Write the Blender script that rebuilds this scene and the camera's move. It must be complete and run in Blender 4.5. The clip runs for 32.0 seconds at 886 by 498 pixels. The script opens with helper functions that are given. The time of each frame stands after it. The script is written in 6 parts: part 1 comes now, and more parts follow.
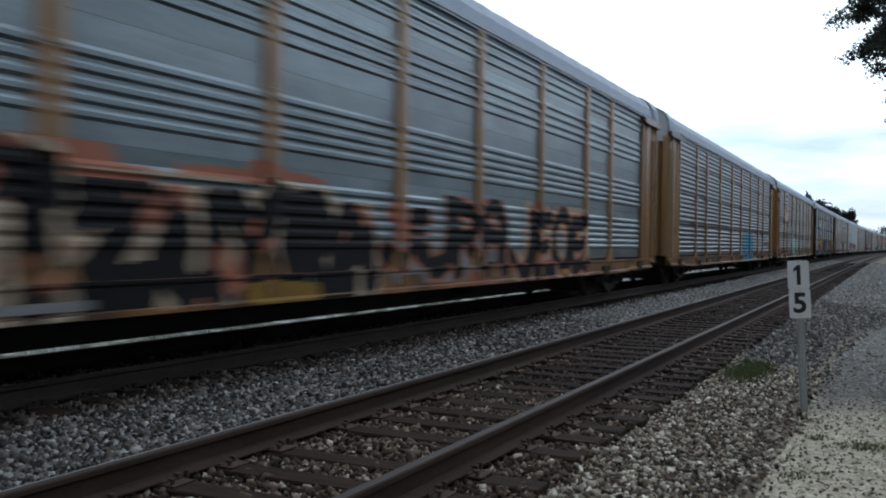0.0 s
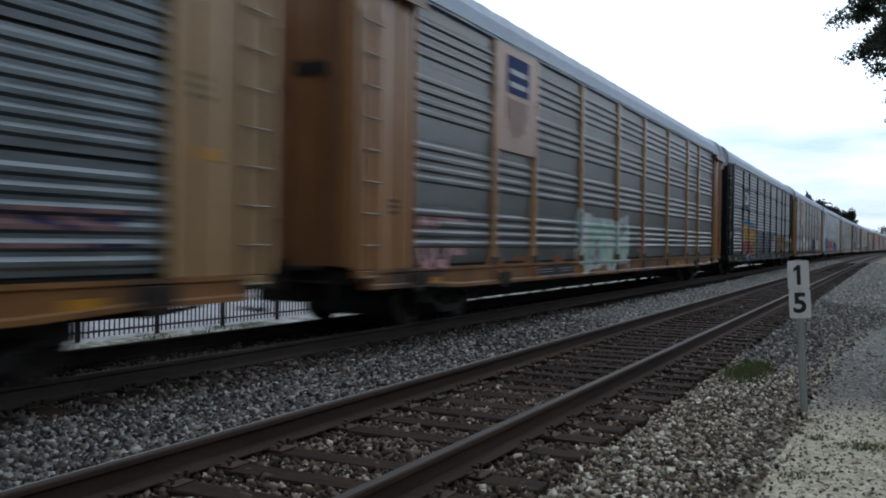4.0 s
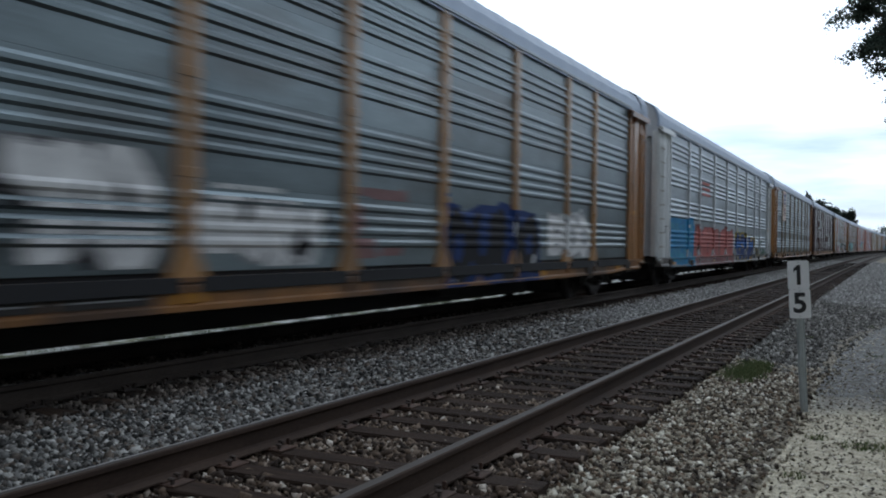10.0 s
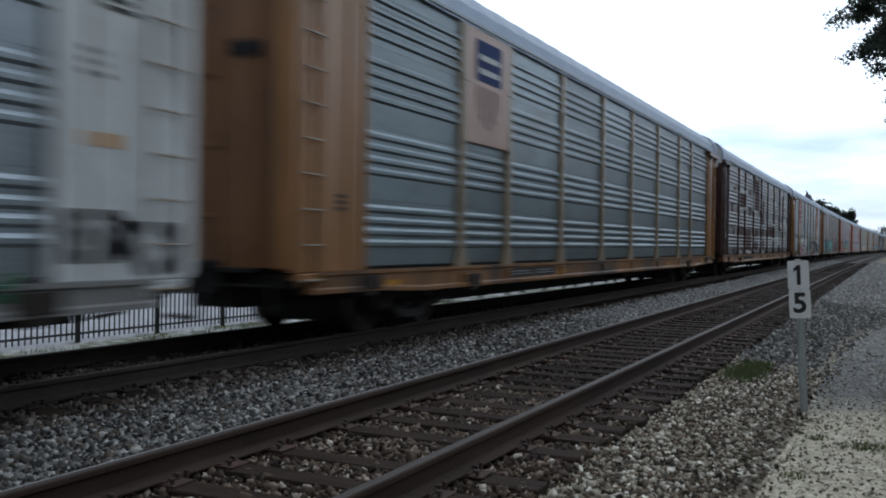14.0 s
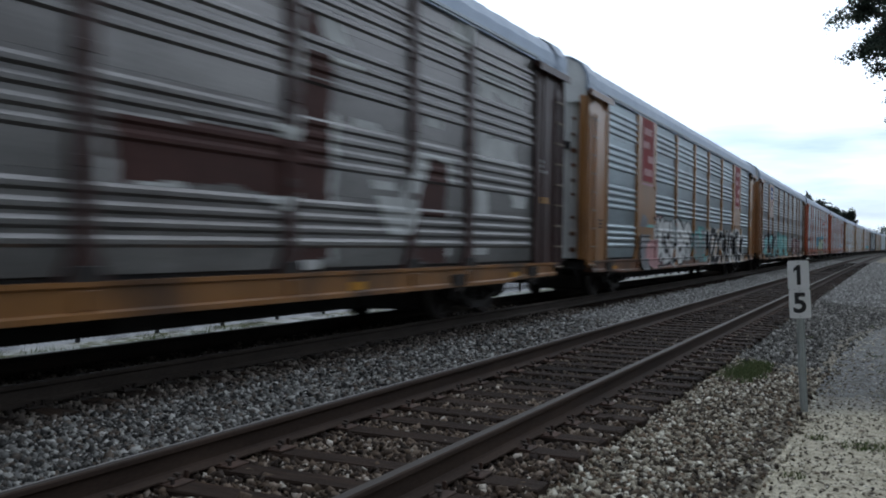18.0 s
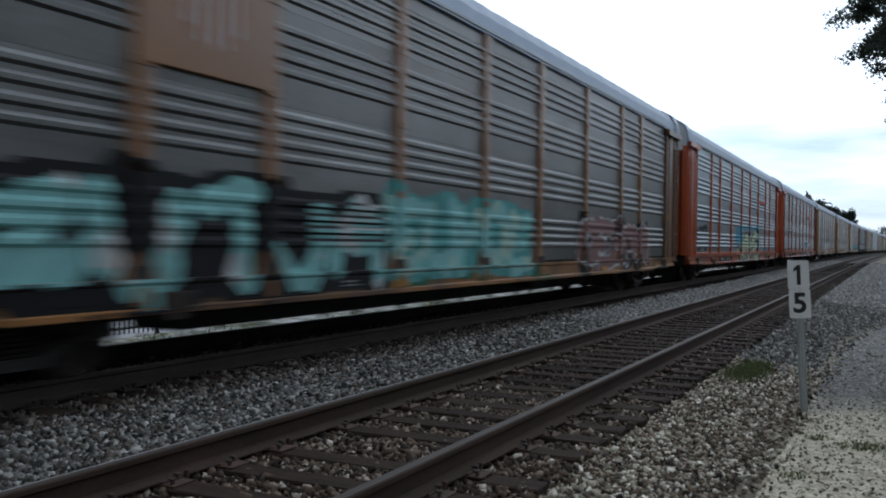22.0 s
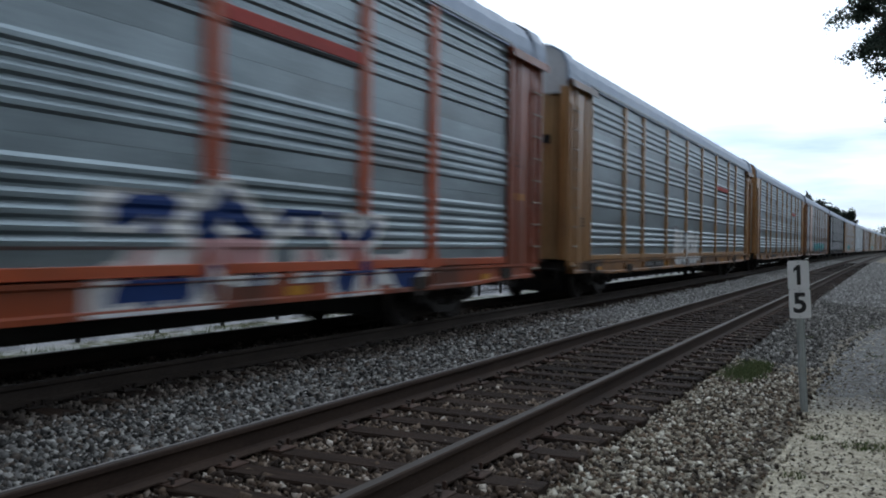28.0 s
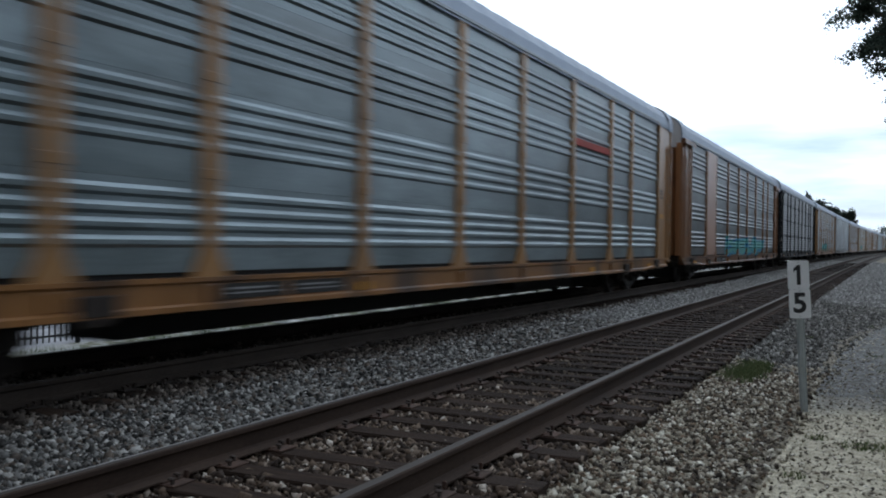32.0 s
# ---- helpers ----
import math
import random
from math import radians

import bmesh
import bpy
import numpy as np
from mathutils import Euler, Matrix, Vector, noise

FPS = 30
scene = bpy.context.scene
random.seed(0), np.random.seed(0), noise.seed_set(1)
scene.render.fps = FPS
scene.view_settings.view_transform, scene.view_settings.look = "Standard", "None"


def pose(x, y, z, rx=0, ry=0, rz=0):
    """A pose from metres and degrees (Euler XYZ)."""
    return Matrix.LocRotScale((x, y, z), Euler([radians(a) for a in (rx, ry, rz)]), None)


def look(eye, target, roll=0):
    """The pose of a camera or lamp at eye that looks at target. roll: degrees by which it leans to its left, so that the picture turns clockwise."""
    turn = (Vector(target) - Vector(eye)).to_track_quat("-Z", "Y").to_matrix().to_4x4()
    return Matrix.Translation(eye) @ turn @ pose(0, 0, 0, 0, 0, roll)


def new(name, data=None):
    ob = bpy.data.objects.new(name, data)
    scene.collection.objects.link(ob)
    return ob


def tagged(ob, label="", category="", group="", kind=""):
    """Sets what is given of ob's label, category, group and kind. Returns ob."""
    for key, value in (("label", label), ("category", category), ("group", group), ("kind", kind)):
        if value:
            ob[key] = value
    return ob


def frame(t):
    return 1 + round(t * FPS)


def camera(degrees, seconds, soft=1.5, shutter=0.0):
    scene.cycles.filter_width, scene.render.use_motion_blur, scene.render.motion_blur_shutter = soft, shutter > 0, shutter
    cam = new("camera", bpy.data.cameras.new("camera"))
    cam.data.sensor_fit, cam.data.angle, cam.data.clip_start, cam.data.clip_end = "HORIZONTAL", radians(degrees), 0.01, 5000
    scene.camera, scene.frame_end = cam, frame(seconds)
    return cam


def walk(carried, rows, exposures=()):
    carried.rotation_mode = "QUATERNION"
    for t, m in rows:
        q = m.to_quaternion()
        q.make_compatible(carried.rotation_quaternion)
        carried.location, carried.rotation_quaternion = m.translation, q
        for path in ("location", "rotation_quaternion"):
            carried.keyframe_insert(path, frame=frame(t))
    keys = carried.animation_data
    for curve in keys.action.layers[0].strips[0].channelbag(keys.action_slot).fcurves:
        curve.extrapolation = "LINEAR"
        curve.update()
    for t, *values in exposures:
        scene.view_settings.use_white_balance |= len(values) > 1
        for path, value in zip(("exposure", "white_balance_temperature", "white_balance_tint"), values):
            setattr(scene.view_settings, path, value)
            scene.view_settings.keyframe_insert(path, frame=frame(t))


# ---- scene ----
# The camera stands still beside a double track; +y runs along the rails, the train comes towards -y.
GAUGE = 1.507            # between rail-head centres
NEAR_X = -3.207          # centre line of the empty track
FAR_X = -7.297          # centre line of the track under the train
FAR_Z = 0.035            # its rail top; the empty track's rail top is z = 0
CURVE_Y, CURVE_K = 60.0, 1.42e-4   # beyond this the line bends slightly to the right
SPEED, CAR_PITCH, GAP_AT_3 = 11.57, 28.6, 20.5
CARS = 25

cam = camera(51.04, 32.0, soft=1.95, shutter=0.85)
EYE = (0.0, 0.0, 1.2815)
YAW, PITCH, LEAN = 0.4502, -0.0083, 0.865
AIM = (EYE[0] - math.sin(YAW) * math.cos(PITCH), EYE[1] + math.cos(YAW) * math.cos(PITCH), EYE[2] + math.sin(PITCH))
walk(cam, [(0.0, look(EYE, AIM, LEAN)), (32.0, look(EYE, AIM, LEAN))])


# ---------------------------------------------------------------- light
SUN_AZ, SUN_EL = radians(-12), radians(24)     # from +y towards -x: behind the train
SUN_DIR = Vector((math.sin(SUN_AZ) * math.cos(SUN_EL), math.cos(SUN_AZ) * math.cos(SUN_EL), math.sin(SUN_EL)))


def make_world():
    world = bpy.data.worlds.new("overcast_sky")
    scene.world = world
    world.use_nodes = True
    nt = world.node_tree
    nt.nodes.clear()
    N, L = nt.nodes.new, nt.links.new
    out, bg = N("ShaderNodeOutputWorld"), N("ShaderNodeBackground")
    co = N("ShaderNodeTexCoord")
    sky = N("ShaderNodeTexSky")
    sky.sky_type, sky.sun_disc = "NISHITA", False
    sky.sun_elevation, sky.sun_rotation = SUN_EL, SUN_AZ
    sky.air_density, sky.dust_density = 1.0, 1.5
    # thin blue sky that shows through the breaks
    gain = N("ShaderNodeVectorMath")
    gain.operation = "MULTIPLY"
    gain.inputs[1].default_value = (0.0175, 0.0305, 0.064)
    L(sky.outputs[0], gain.inputs[0])
    # cloud brightness: brighter towards the hidden sun
    dot = N("ShaderNodeVectorMath")
    dot.operation = "DOT_PRODUCT"
    dot.inputs[1].default_value = SUN_DIR
    L(co.outputs["Generated"], dot.inputs[0])
    glow = N("ShaderNodeMapRange")
    glow.inputs[1].default_value, glow.inputs[2].default_value = 0.30, 0.82
    glow.inputs[3].default_value, glow.inputs[4].default_value = 0.04, 1.08
    L(dot.outputs["Value"], glow.inputs[0])
    up = N("ShaderNodeSeparateXYZ")
    L(co.outputs["Generated"], up.inputs[0])
    dome = N("ShaderNodeMapRange")
    dome.inputs[1].default_value, dome.inputs[2].default_value = 0.05, 0.85
    dome.inputs[3].default_value, dome.inputs[4].default_value = 0.235, 0.385
    L(up.outputs[2], dome.inputs[0])
    total = N("ShaderNodeMath")
    total.operation = "ADD"
    L(glow.outputs[0], total.inputs[0])
    L(dome.outputs[0], total.inputs[1])
    # streaky clouds, stretched level
    mp = N("ShaderNodeMapping")
    mp.inputs["Scale"].default_value = (1.0, 1.0, 6.5)
    mp.inputs["Location"].default_value = (0.35, 0.1, 0.2)
    L(co.outputs["Generated"], mp.inputs[0])
    n1 = N("ShaderNodeTexNoise")
    n1.inputs["Scale"].default_value, n1.inputs["Detail"].default_value, n1.inputs["Roughness"].default_value = 3.2, 6, 0.5
    L(mp.outputs[0], n1.inputs["Vector"])
    # the cover thins out near the horizon
    sep = N("ShaderNodeSeparateXYZ")
    L(co.outputs["Generated"], sep.inputs[0])
    low = N("ShaderNodeMapRange")
    low.inputs[1].default_value, low.inputs[2].default_value = 0.05, 0.22
    low.inputs[3].default_value, low.inputs[4].default_value = 0.0, 0.40
    L(sep.outputs[2], low.inputs[0])
    add = N("ShaderNodeMath")
    add.operation = "ADD"
    L(n1.outputs["Fac"], add.inputs[0])
    L(low.outputs[0], add.inputs[1])
    mask = N("ShaderNodeMapRange")
    mask.inputs[1].default_value, mask.inputs[2].default_value = 0.37, 0.61
    mask.inputs[3].default_value, mask.inputs[4].default_value = 0.0, 1.0
    L(add.outputs[0], mask.inputs[0])
    cloud = N("ShaderNodeVectorMath")
    cloud.operation = "SCALE"
    cloud.inputs[0].default_value = (0.87, 1.0, 1.18)
    L(total.outputs[0], cloud.inputs["Scale"])
    mix = N("ShaderNodeMix")
    mix.data_type = "RGBA"
    L(mask.outputs[0], mix.inputs["Factor"])
    L(gain.outputs[0], mix.inputs[6])
    L(cloud.outputs[0], mix.inputs[7])
    L(mix.outputs[2], bg.inputs["Color"])
    bg.inputs["Strength"].default_value = 1.0
    L(bg.outputs[0], out.inputs[0])


make_world()
sun_data = bpy.data.lights.new("sun", "SUN")
sun_data.energy, sun_data.angle, sun_data.color = 0.09, radians(25), (1.0, 0.97, 0.93)
sun = new("sun", sun_data)
sun.matrix_basis = look(SUN_DIR * 50, (0, 0, 0))
scene.view_settings.exposure = 0.0


# ---------------------------------------------------------------- materials
def material(name, base, rough=0.8, metal=0.0, vary=0.25, scale=6.0, bump=0.2, fine=60.0, dark=None, stain=0.0,
             stain_col=(0.12, 0.07, 0.04), stretch=(1, 1, 1), spread=0.0, stain_at=0.55, spec=0.5, coat=0.0):
    """A procedural surface: base colour broken at two scales, optional stains, bump, and a change from piece to piece (spread)."""
    m = bpy.data.materials.new(name)
    m.use_nodes = True
    nt = m.node_tree
    N, L = nt.nodes.new, nt.links.new
    b = nt.nodes["Principled BSDF"]
    co = N("ShaderNodeTexCoord")
    mp = N("ShaderNodeMapping")
    mp.inputs["Scale"].default_value = stretch
    info = N("ShaderNodeObjectInfo")
    shift = N("ShaderNodeVectorMath")
    shift.operation = "MULTIPLY_ADD"
    comb = N("ShaderNodeCombineXYZ")
    for k in range(3):
        L(info.outputs["Random"], comb.inputs[k])
    shift.inputs[1].default_value = (37.0, 53.0, 29.0)
    L(comb.outputs[0], shift.inputs[0])
    L(co.outputs["Object"], shift.inputs[2])
    L(shift.outputs[0], mp.inputs[0])
    big, small = N("ShaderNodeTexNoise"), N("ShaderNodeTexNoise")
    for n, s, d in ((big, scale, 4), (small, fine, 3)):
        n.inputs["Scale"].default_value, n.inputs["Detail"].default_value, n.inputs["Roughness"].default_value = s, d, 0.6
        L(mp.outputs[0], n.inputs["Vector"])
    ramp = N("ShaderNodeValToRGB")
    lo = dark or tuple(c * (1 - vary * 1.4) for c in base)
    hi = tuple(min(1, c * (1 + vary)) for c in base)
    ramp.color_ramp.elements[0].position, ramp.color_ramp.elements[0].color = 0.3, (*lo, 1)
    ramp.color_ramp.elements[1].position, ramp.color_ramp.elements[1].color = 0.7, (*hi, 1)
    mixn = N("ShaderNodeMath")
    mixn.operation = "MULTIPLY_ADD"
    mixn.inputs[1].default_value = 0.35
    L(small.outputs["Fac"], mixn.inputs[0])
    half = N("ShaderNodeMath")
    half.operation = "MULTIPLY"
    half.inputs[1].default_value = 0.65
    L(big.outputs["Fac"], half.inputs[0])
    L(half.outputs[0], mixn.inputs[2])
    L(mixn.outputs[0], ramp.inputs[0])
    col = ramp.outputs[0]
    if stain:
        sn = N("ShaderNodeTexNoise")
        sn.inputs["Scale"].default_value, sn.inputs["Detail"].default_value = scale * 0.45, 7
        L(mp.outputs[0], sn.inputs["Vector"])
        sr = N("ShaderNodeMapRange")
        sr.inputs[1].default_value, sr.inputs[2].default_value, sr.inputs[4].default_value = stain_at, stain_at + 0.17, stain
        L(sn.outputs["Fac"], sr.inputs[0])
        sm = N("ShaderNodeMix")
        sm.data_type = "RGBA"
        sm.inputs[7].default_value = (*stain_col, 1)
        L(sr.outputs[0], sm.inputs["Factor"])
        L(col, sm.inputs[6])
        col = sm.outputs[2]
    if spread:
        hs = N("ShaderNodeHueSaturation")
        vr = N("ShaderNodeMapRange")
        vr.inputs[3].default_value, vr.inputs[4].default_value = 1 - spread, 1 + spread
        L(info.outputs["Random"], vr.inputs[0])
        L(vr.outputs[0], hs.inputs["Value"])
        L(col, hs.inputs["Color"])
        col = hs.outputs[0]
    L(col, b.inputs["Base Color"])
    rr = N("ShaderNodeMapRange")
    rr.inputs[3].default_value, rr.inputs[4].default_value = max(0.05, rough - 0.12), min(1, rough + 0.12)
    L(big.outputs["Fac"], rr.inputs[0])
    L(rr.outputs[0], b.inputs["Roughness"])
    b.inputs["Metallic"].default_value = metal
    b.inputs["Specular IOR Level"].default_value = spec
    b.inputs["Coat Weight"].default_value, b.inputs["Coat Roughness"].default_value = coat, 0.22
    if bump:
        bp = N("ShaderNodeBump")
        bp.inputs["Strength"].default_value, bp.inputs["Distance"].default_value = bump, 0.01
        L(mixn.outputs[0], bp.inputs["Height"])
        L(bp.outputs[0], b.inputs["Normal"])
    return m


def stone_material(name, stops, rough=0.9):
    """Loose stones: each piece takes its own colour out of the stops, with grain on it."""
    m = bpy.data.materials.new(name)
    m.use_nodes = True
    nt = m.node_tree
    N, L = nt.nodes.new, nt.links.new
    b = nt.nodes["Principled BSDF"]
    geo, co = N("ShaderNodeNewGeometry"), N("ShaderNodeTexCoord")
    ramp = N("ShaderNodeValToRGB")
    ramp.color_ramp.interpolation = "LINEAR"
    els = ramp.color_ramp.elements
    while len(els) < len(stops):
        els.new(0.5)
    for e, (p, c) in zip(els, stops):
        e.position, e.color = p, (*c, 1)
    L(geo.outputs["Random Per Island"], ramp.inputs[0])
    n = N("ShaderNodeTexNoise")
    n.inputs["Scale"].default_value, n.inputs["Detail"].default_value = 45, 4
    L(co.outputs["Object"], n.inputs["Vector"])
    mr = N("ShaderNodeMapRange")
    mr.inputs[3].default_value, mr.inputs[4].default_value = 0.45, 1.5
    L(n.outputs["Fac"], mr.inputs[0])
    hs = N("ShaderNodeHueSaturation")
    L(mr.outputs[0], hs.inputs["Value"])
    L(ramp.outputs[0], hs.inputs["Color"])
    L(hs.outputs[0], b.inputs["Base Color"])
    b.inputs["Roughness"].default_value = rough
    b.inputs["Specular IOR Level"].default_value = 0.2
    return m


def leafy(m, share=0.6):
    """Thin leaves: part of the light passes through them."""
    nt = m.node_tree
    b, out = nt.nodes["Principled BSDF"], nt.nodes["Material Output"]
    tr, mix = nt.nodes.new("ShaderNodeBsdfTranslucent"), nt.nodes.new("ShaderNodeMixShader")
    mix.inputs[0].default_value = share
    nt.links.new(b.inputs["Base Color"].links[0].from_socket, tr.inputs["Color"])
    nt.links.new(b.outputs[0], mix.inputs[1])
    nt.links.new(tr.outputs[0], mix.inputs[2])
    nt.links.new(mix.outputs[0], out.inputs["Surface"])
    return m


def ground_material():
    """Packed sandy soil with a greyer gravel stretch; out of view a dark weedy colour is added to cut bounced light."""
    m = bpy.data.materials.new("sandy_ground")
    m.use_nodes = True
    nt = m.node_tree
    N, L = nt.nodes.new, nt.links.new
    b = nt.nodes["Principled BSDF"]
    geo = N("ShaderNodeNewGeometry")
    sep = N("ShaderNodeSeparateXYZ")
    L(geo.outputs["Position"], sep.inputs[0])

    def noise_tex(s, d=5, r=0.6):
        n = N("ShaderNodeTexNoise")
        n.inputs["Scale"].default_value, n.inputs["Detail"].default_value, n.inputs["Roughness"].default_value = s, d, r
        L(geo.outputs["Position"], n.inputs["Vector"])
        return n.outputs["Fac"]

    def rng(src, a, c, lo=0.0, hi=1.0):
        n = N("ShaderNodeMapRange")
        n.inputs[1].default_value, n.inputs[2].default_value, n.inputs[3].default_value, n.inputs[4].default_value = a, c, lo, hi
        L(src, n.inputs[0])
        return n.outputs[0]

    def blend(f, c1, c2):
        n = N("ShaderNodeMix")
        n.data_type = "RGBA"
        L(f, n.inputs["Factor"])
        for k, c in ((6, c1), (7, c2)):
            if isinstance(c, tuple):
                n.inputs[k].default_value = (*c, 1)
            else:
                L(c, n.inputs[k])
        return n.outputs[2]

    def plus(a, c, k):
        n = N("ShaderNodeMath")
        n.operation = "MULTIPLY_ADD"
        n.inputs[1].default_value = k
        L(a, n.inputs[0])
        L(c, n.inputs[2])
        return n.outputs[0]

    sand = blend(rng(noise_tex(9), 0.35, 0.65), (0.42, 0.37, 0.27), (0.76, 0.695, 0.54))
    sand = blend(rng(noise_tex(26, 4), 0.58, 0.70, 0.0, 0.6), sand, (0.20, 0.165, 0.11))
    sand = blend(rng(noise_tex(70, 3), 0.53, 0.66), sand, (0.10, 0.082, 0.058))
    grey = blend(rng(noise_tex(14), 0.35, 0.65), (0.15, 0.15, 0.145), (0.31, 0.31, 0.30))
    grey = blend(rng(noise_tex(4.5, 6, 0.7), 0.45, 0.62, 0.0, 0.75), grey, (0.12, 0.115, 0.095))
    grey = blend(rng(noise_tex(60, 3), 0.54, 0.66), grey, (0.06, 0.06, 0.055))
    wobble = plus(noise_tex(1.3), sep.outputs[1], 2.2)
    c = blend(rng(wobble, 10.9, 12.3), sand, grey)
    # unseen ground right of the view, made dark to lower the bounce onto the train
    weeds = blend(rng(noise_tex(3), 0.4, 0.6), (0.05, 0.07, 0.025), (0.16, 0.15, 0.08))
    c = blend(rng(plus(noise_tex(0.6), sep.outputs[0], 1.6), 1.3, 2.1), c, weeds)
    # pale paving behind the fence
    pale = blend(rng(noise_tex(2.5), 0.3, 0.7), (0.30, 0.30, 0.315), (0.48, 0.48, 0.49))
    verge = blend(rng(noise_tex(1.1, 5, 0.7), 0.42, 0.58), (0.16, 0.16, 0.085), (0.55, 0.545, 0.52))
    verge = blend(rng(noise_tex(6, 4), 0.5, 0.62, 0.0, 0.7), verge, (0.66, 0.65, 0.63))
    c = blend(rng(sep.outputs[0], -10.4, -10.2, 1.0, 0.0), c, verge)
    c = blend(rng(sep.outputs[0], -12.1, -11.9, 1.0, 0.0), c, pale)
    L(c, b.inputs["Base Color"])
    b.inputs["Roughness"].default_value = 0.95
    b.inputs["Specular IOR Level"].default_value = 0.15
    bp = N("ShaderNodeBump")
    bp.inputs["Strength"].default_value, bp.inputs["Distance"].default_value = 0.5, 0.02
    L(noise_tex(55, 5), bp.inputs["Height"])
    L(bp.outputs[0], b.inputs["Normal"])
    return m


M = {}
M["ground"] = ground_material()
M["bed"] = material("gravel_bed", (0.12, 0.11, 0.098), 0.95, vary=0.65, scale=9, fine=26, bump=1.0, stain=0.8, stain_col=(0.045, 0.04, 0.036), spec=0.1)
M["ballast"] = stone_material("ballast_grey", [(0.0, (0.022, 0.021, 0.020)), (0.36, (0.08, 0.077, 0.072)), (0.50, (0.165, 0.128, 0.10)), (0.57, (0.145, 0.142, 0.135)), (0.86, (0.33, 0.32, 0.295)), (1.0, (0.66, 0.645, 0.60))])
M["ballast_rusty"] = stone_material("ballast_rust_stained", [(0.0, (0.026, 0.018, 0.014)), (0.45, (0.07, 0.05, 0.037)), (0.75, (0.16, 0.113, 0.08)), (0.92, (0.31, 0.245, 0.19)), (1.0, (0.62, 0.56, 0.48))])
M["ballast_tan"] = stone_material("ballast_shoulder", [(0.0, (0.034, 0.027, 0.022)), (0.34, (0.115, 0.092, 0.068)), (0.50, (0.22, 0.15, 0.10)), (0.56, (0.245, 0.21, 0.155)), (0.84, (0.50, 0.445, 0.345)), (1.0, (0.90, 0.86, 0.74))])
M["pebble"] = stone_material("sand_pebble", [(0.0, (0.10, 0.085, 0.065)), (0.35, (0.24, 0.21, 0.16)), (0.7, (0.42, 0.38, 0.30)), (1.0, (0.75, 0.70, 0.60))])
M["fines"] = material("sandy_fines", (0.27, 0.235, 0.18), 0.95, vary=0.5, scale=11, fine=45, bump=1.0, stain=0.7, stain_col=(0.09, 0.075, 0.06), spec=0.1)
M["ballast_brown"] = stone_material("ballast_brown_fouled", [(0.0, (0.015, 0.011, 0.009)), (0.5, (0.042, 0.031, 0.024)), (0.88, (0.09, 0.067, 0.05)), (1.0, (0.22, 0.175, 0.135))])
# distant stone, its colours lightened to stand in for haze
M["ballast_pale"] = stone_material("ballast_far_haze", [(0.0, (0.13, 0.125, 0.118)), (0.4, (0.235, 0.228, 0.215)), (0.8, (0.38, 0.37, 0.35)), (1.0, (0.62, 0.605, 0.57))])
# shaded copy of the shoulder stone: the shade is in these colours
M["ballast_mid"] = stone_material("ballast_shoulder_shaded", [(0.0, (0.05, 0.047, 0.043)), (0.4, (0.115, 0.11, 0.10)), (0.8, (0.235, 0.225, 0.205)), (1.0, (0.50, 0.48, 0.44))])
# stone colours lowered to paint the shade beneath the train
M["ballast_dark"] = stone_material("ballast_train_shade", [(0.0, (0.035, 0.03, 0.026)), (0.6, (0.10, 0.082, 0.068)), (1.0, (0.24, 0.205, 0.175))])
M["tie"] = material("creosoted_timber", (0.036, 0.024, 0.018), 0.85, vary=0.5, scale=5, fine=40, bump=0.8, stretch=(0.5, 6, 6), stain=0.5, stain_col=(0.085, 0.05, 0.034), spread=0.45, spec=0.12)
M["rail"] = material("rusty_rail", (0.066, 0.044, 0.033), 0.85, metal=0.0, vary=0.3, scale=4, fine=80, bump=0.3, stretch=(1, 0.25, 1), spec=0.2)
# worn steel made lighter to paint a highlight along one rail's crown
M["rail_top_glint"] = material("polished_rail_glint", (0.34, 0.33, 0.32), 0.38, metal=0.35, vary=0.15, scale=3, fine=90, bump=0.1, stretch=(1, 0.1, 1))
M["rail_grimy"] = material("grimy_rail", (0.07, 0.056, 0.047), 0.85, metal=0.1, vary=0.3, scale=4, fine=80, bump=0.3, stretch=(1, 0.25, 1), spec=0.2)
M["rail_top"] = material("worn_rail_top", (0.05, 0.038, 0.03), 0.7, metal=0.0, vary=0.15, scale=3, fine=90, bump=0.1, stretch=(1, 0.1, 1))
M["plate"] = material("rusty_tie_plate", (0.09, 0.052, 0.037), 0.85, metal=0.2, vary=0.4, scale=12, fine=90, bump=0.4, spread=0.25)
M["plate_grimy"] = material("grimy_tie_plate", (0.05, 0.041, 0.036), 0.9, vary=0.3, scale=12, fine=90, bump=0.3, spec=0.2)
M["rail_top_grimy"] = material("grimy_rail_top", (0.06, 0.052, 0.046), 0.6, vary=0.2, scale=3, fine=90, bump=0.1, stretch=(1, 0.1, 1), spec=0.3)
M["spike"] = material("spike_steel", (0.08, 0.06, 0.05), 0.8, metal=0.3, vary=0.3, scale=20)
M["black_iron"] = material("black_fence_paint", (0.02, 0.02, 0.022), 0.5, vary=0.2, scale=10, bump=0.05)
M["galv_post"] = material("galvanised_post", (0.42, 0.45, 0.44), 0.55, metal=0.5, vary=0.2, scale=14, fine=120, bump=0.1, stretch=(1, 1, 0.3))
M["sign_white"] = material("white_sign_sheet", (0.86, 0.86, 0.86), 0.5, vary=0.06, scale=8, fine=60, bump=0.03)
M["ink"] = material("black_lettering", (0.015, 0.015, 0.016), 0.5, vary=0.1, scale=20, bump=0.0)
M["leaf"] = leafy(stone_material("tree_leaf", [(0.0, (0.045, 0.06, 0.05)), (0.5, (0.07, 0.095, 0.075)), (1.0, (0.11, 0.14, 0.105))], 0.6))
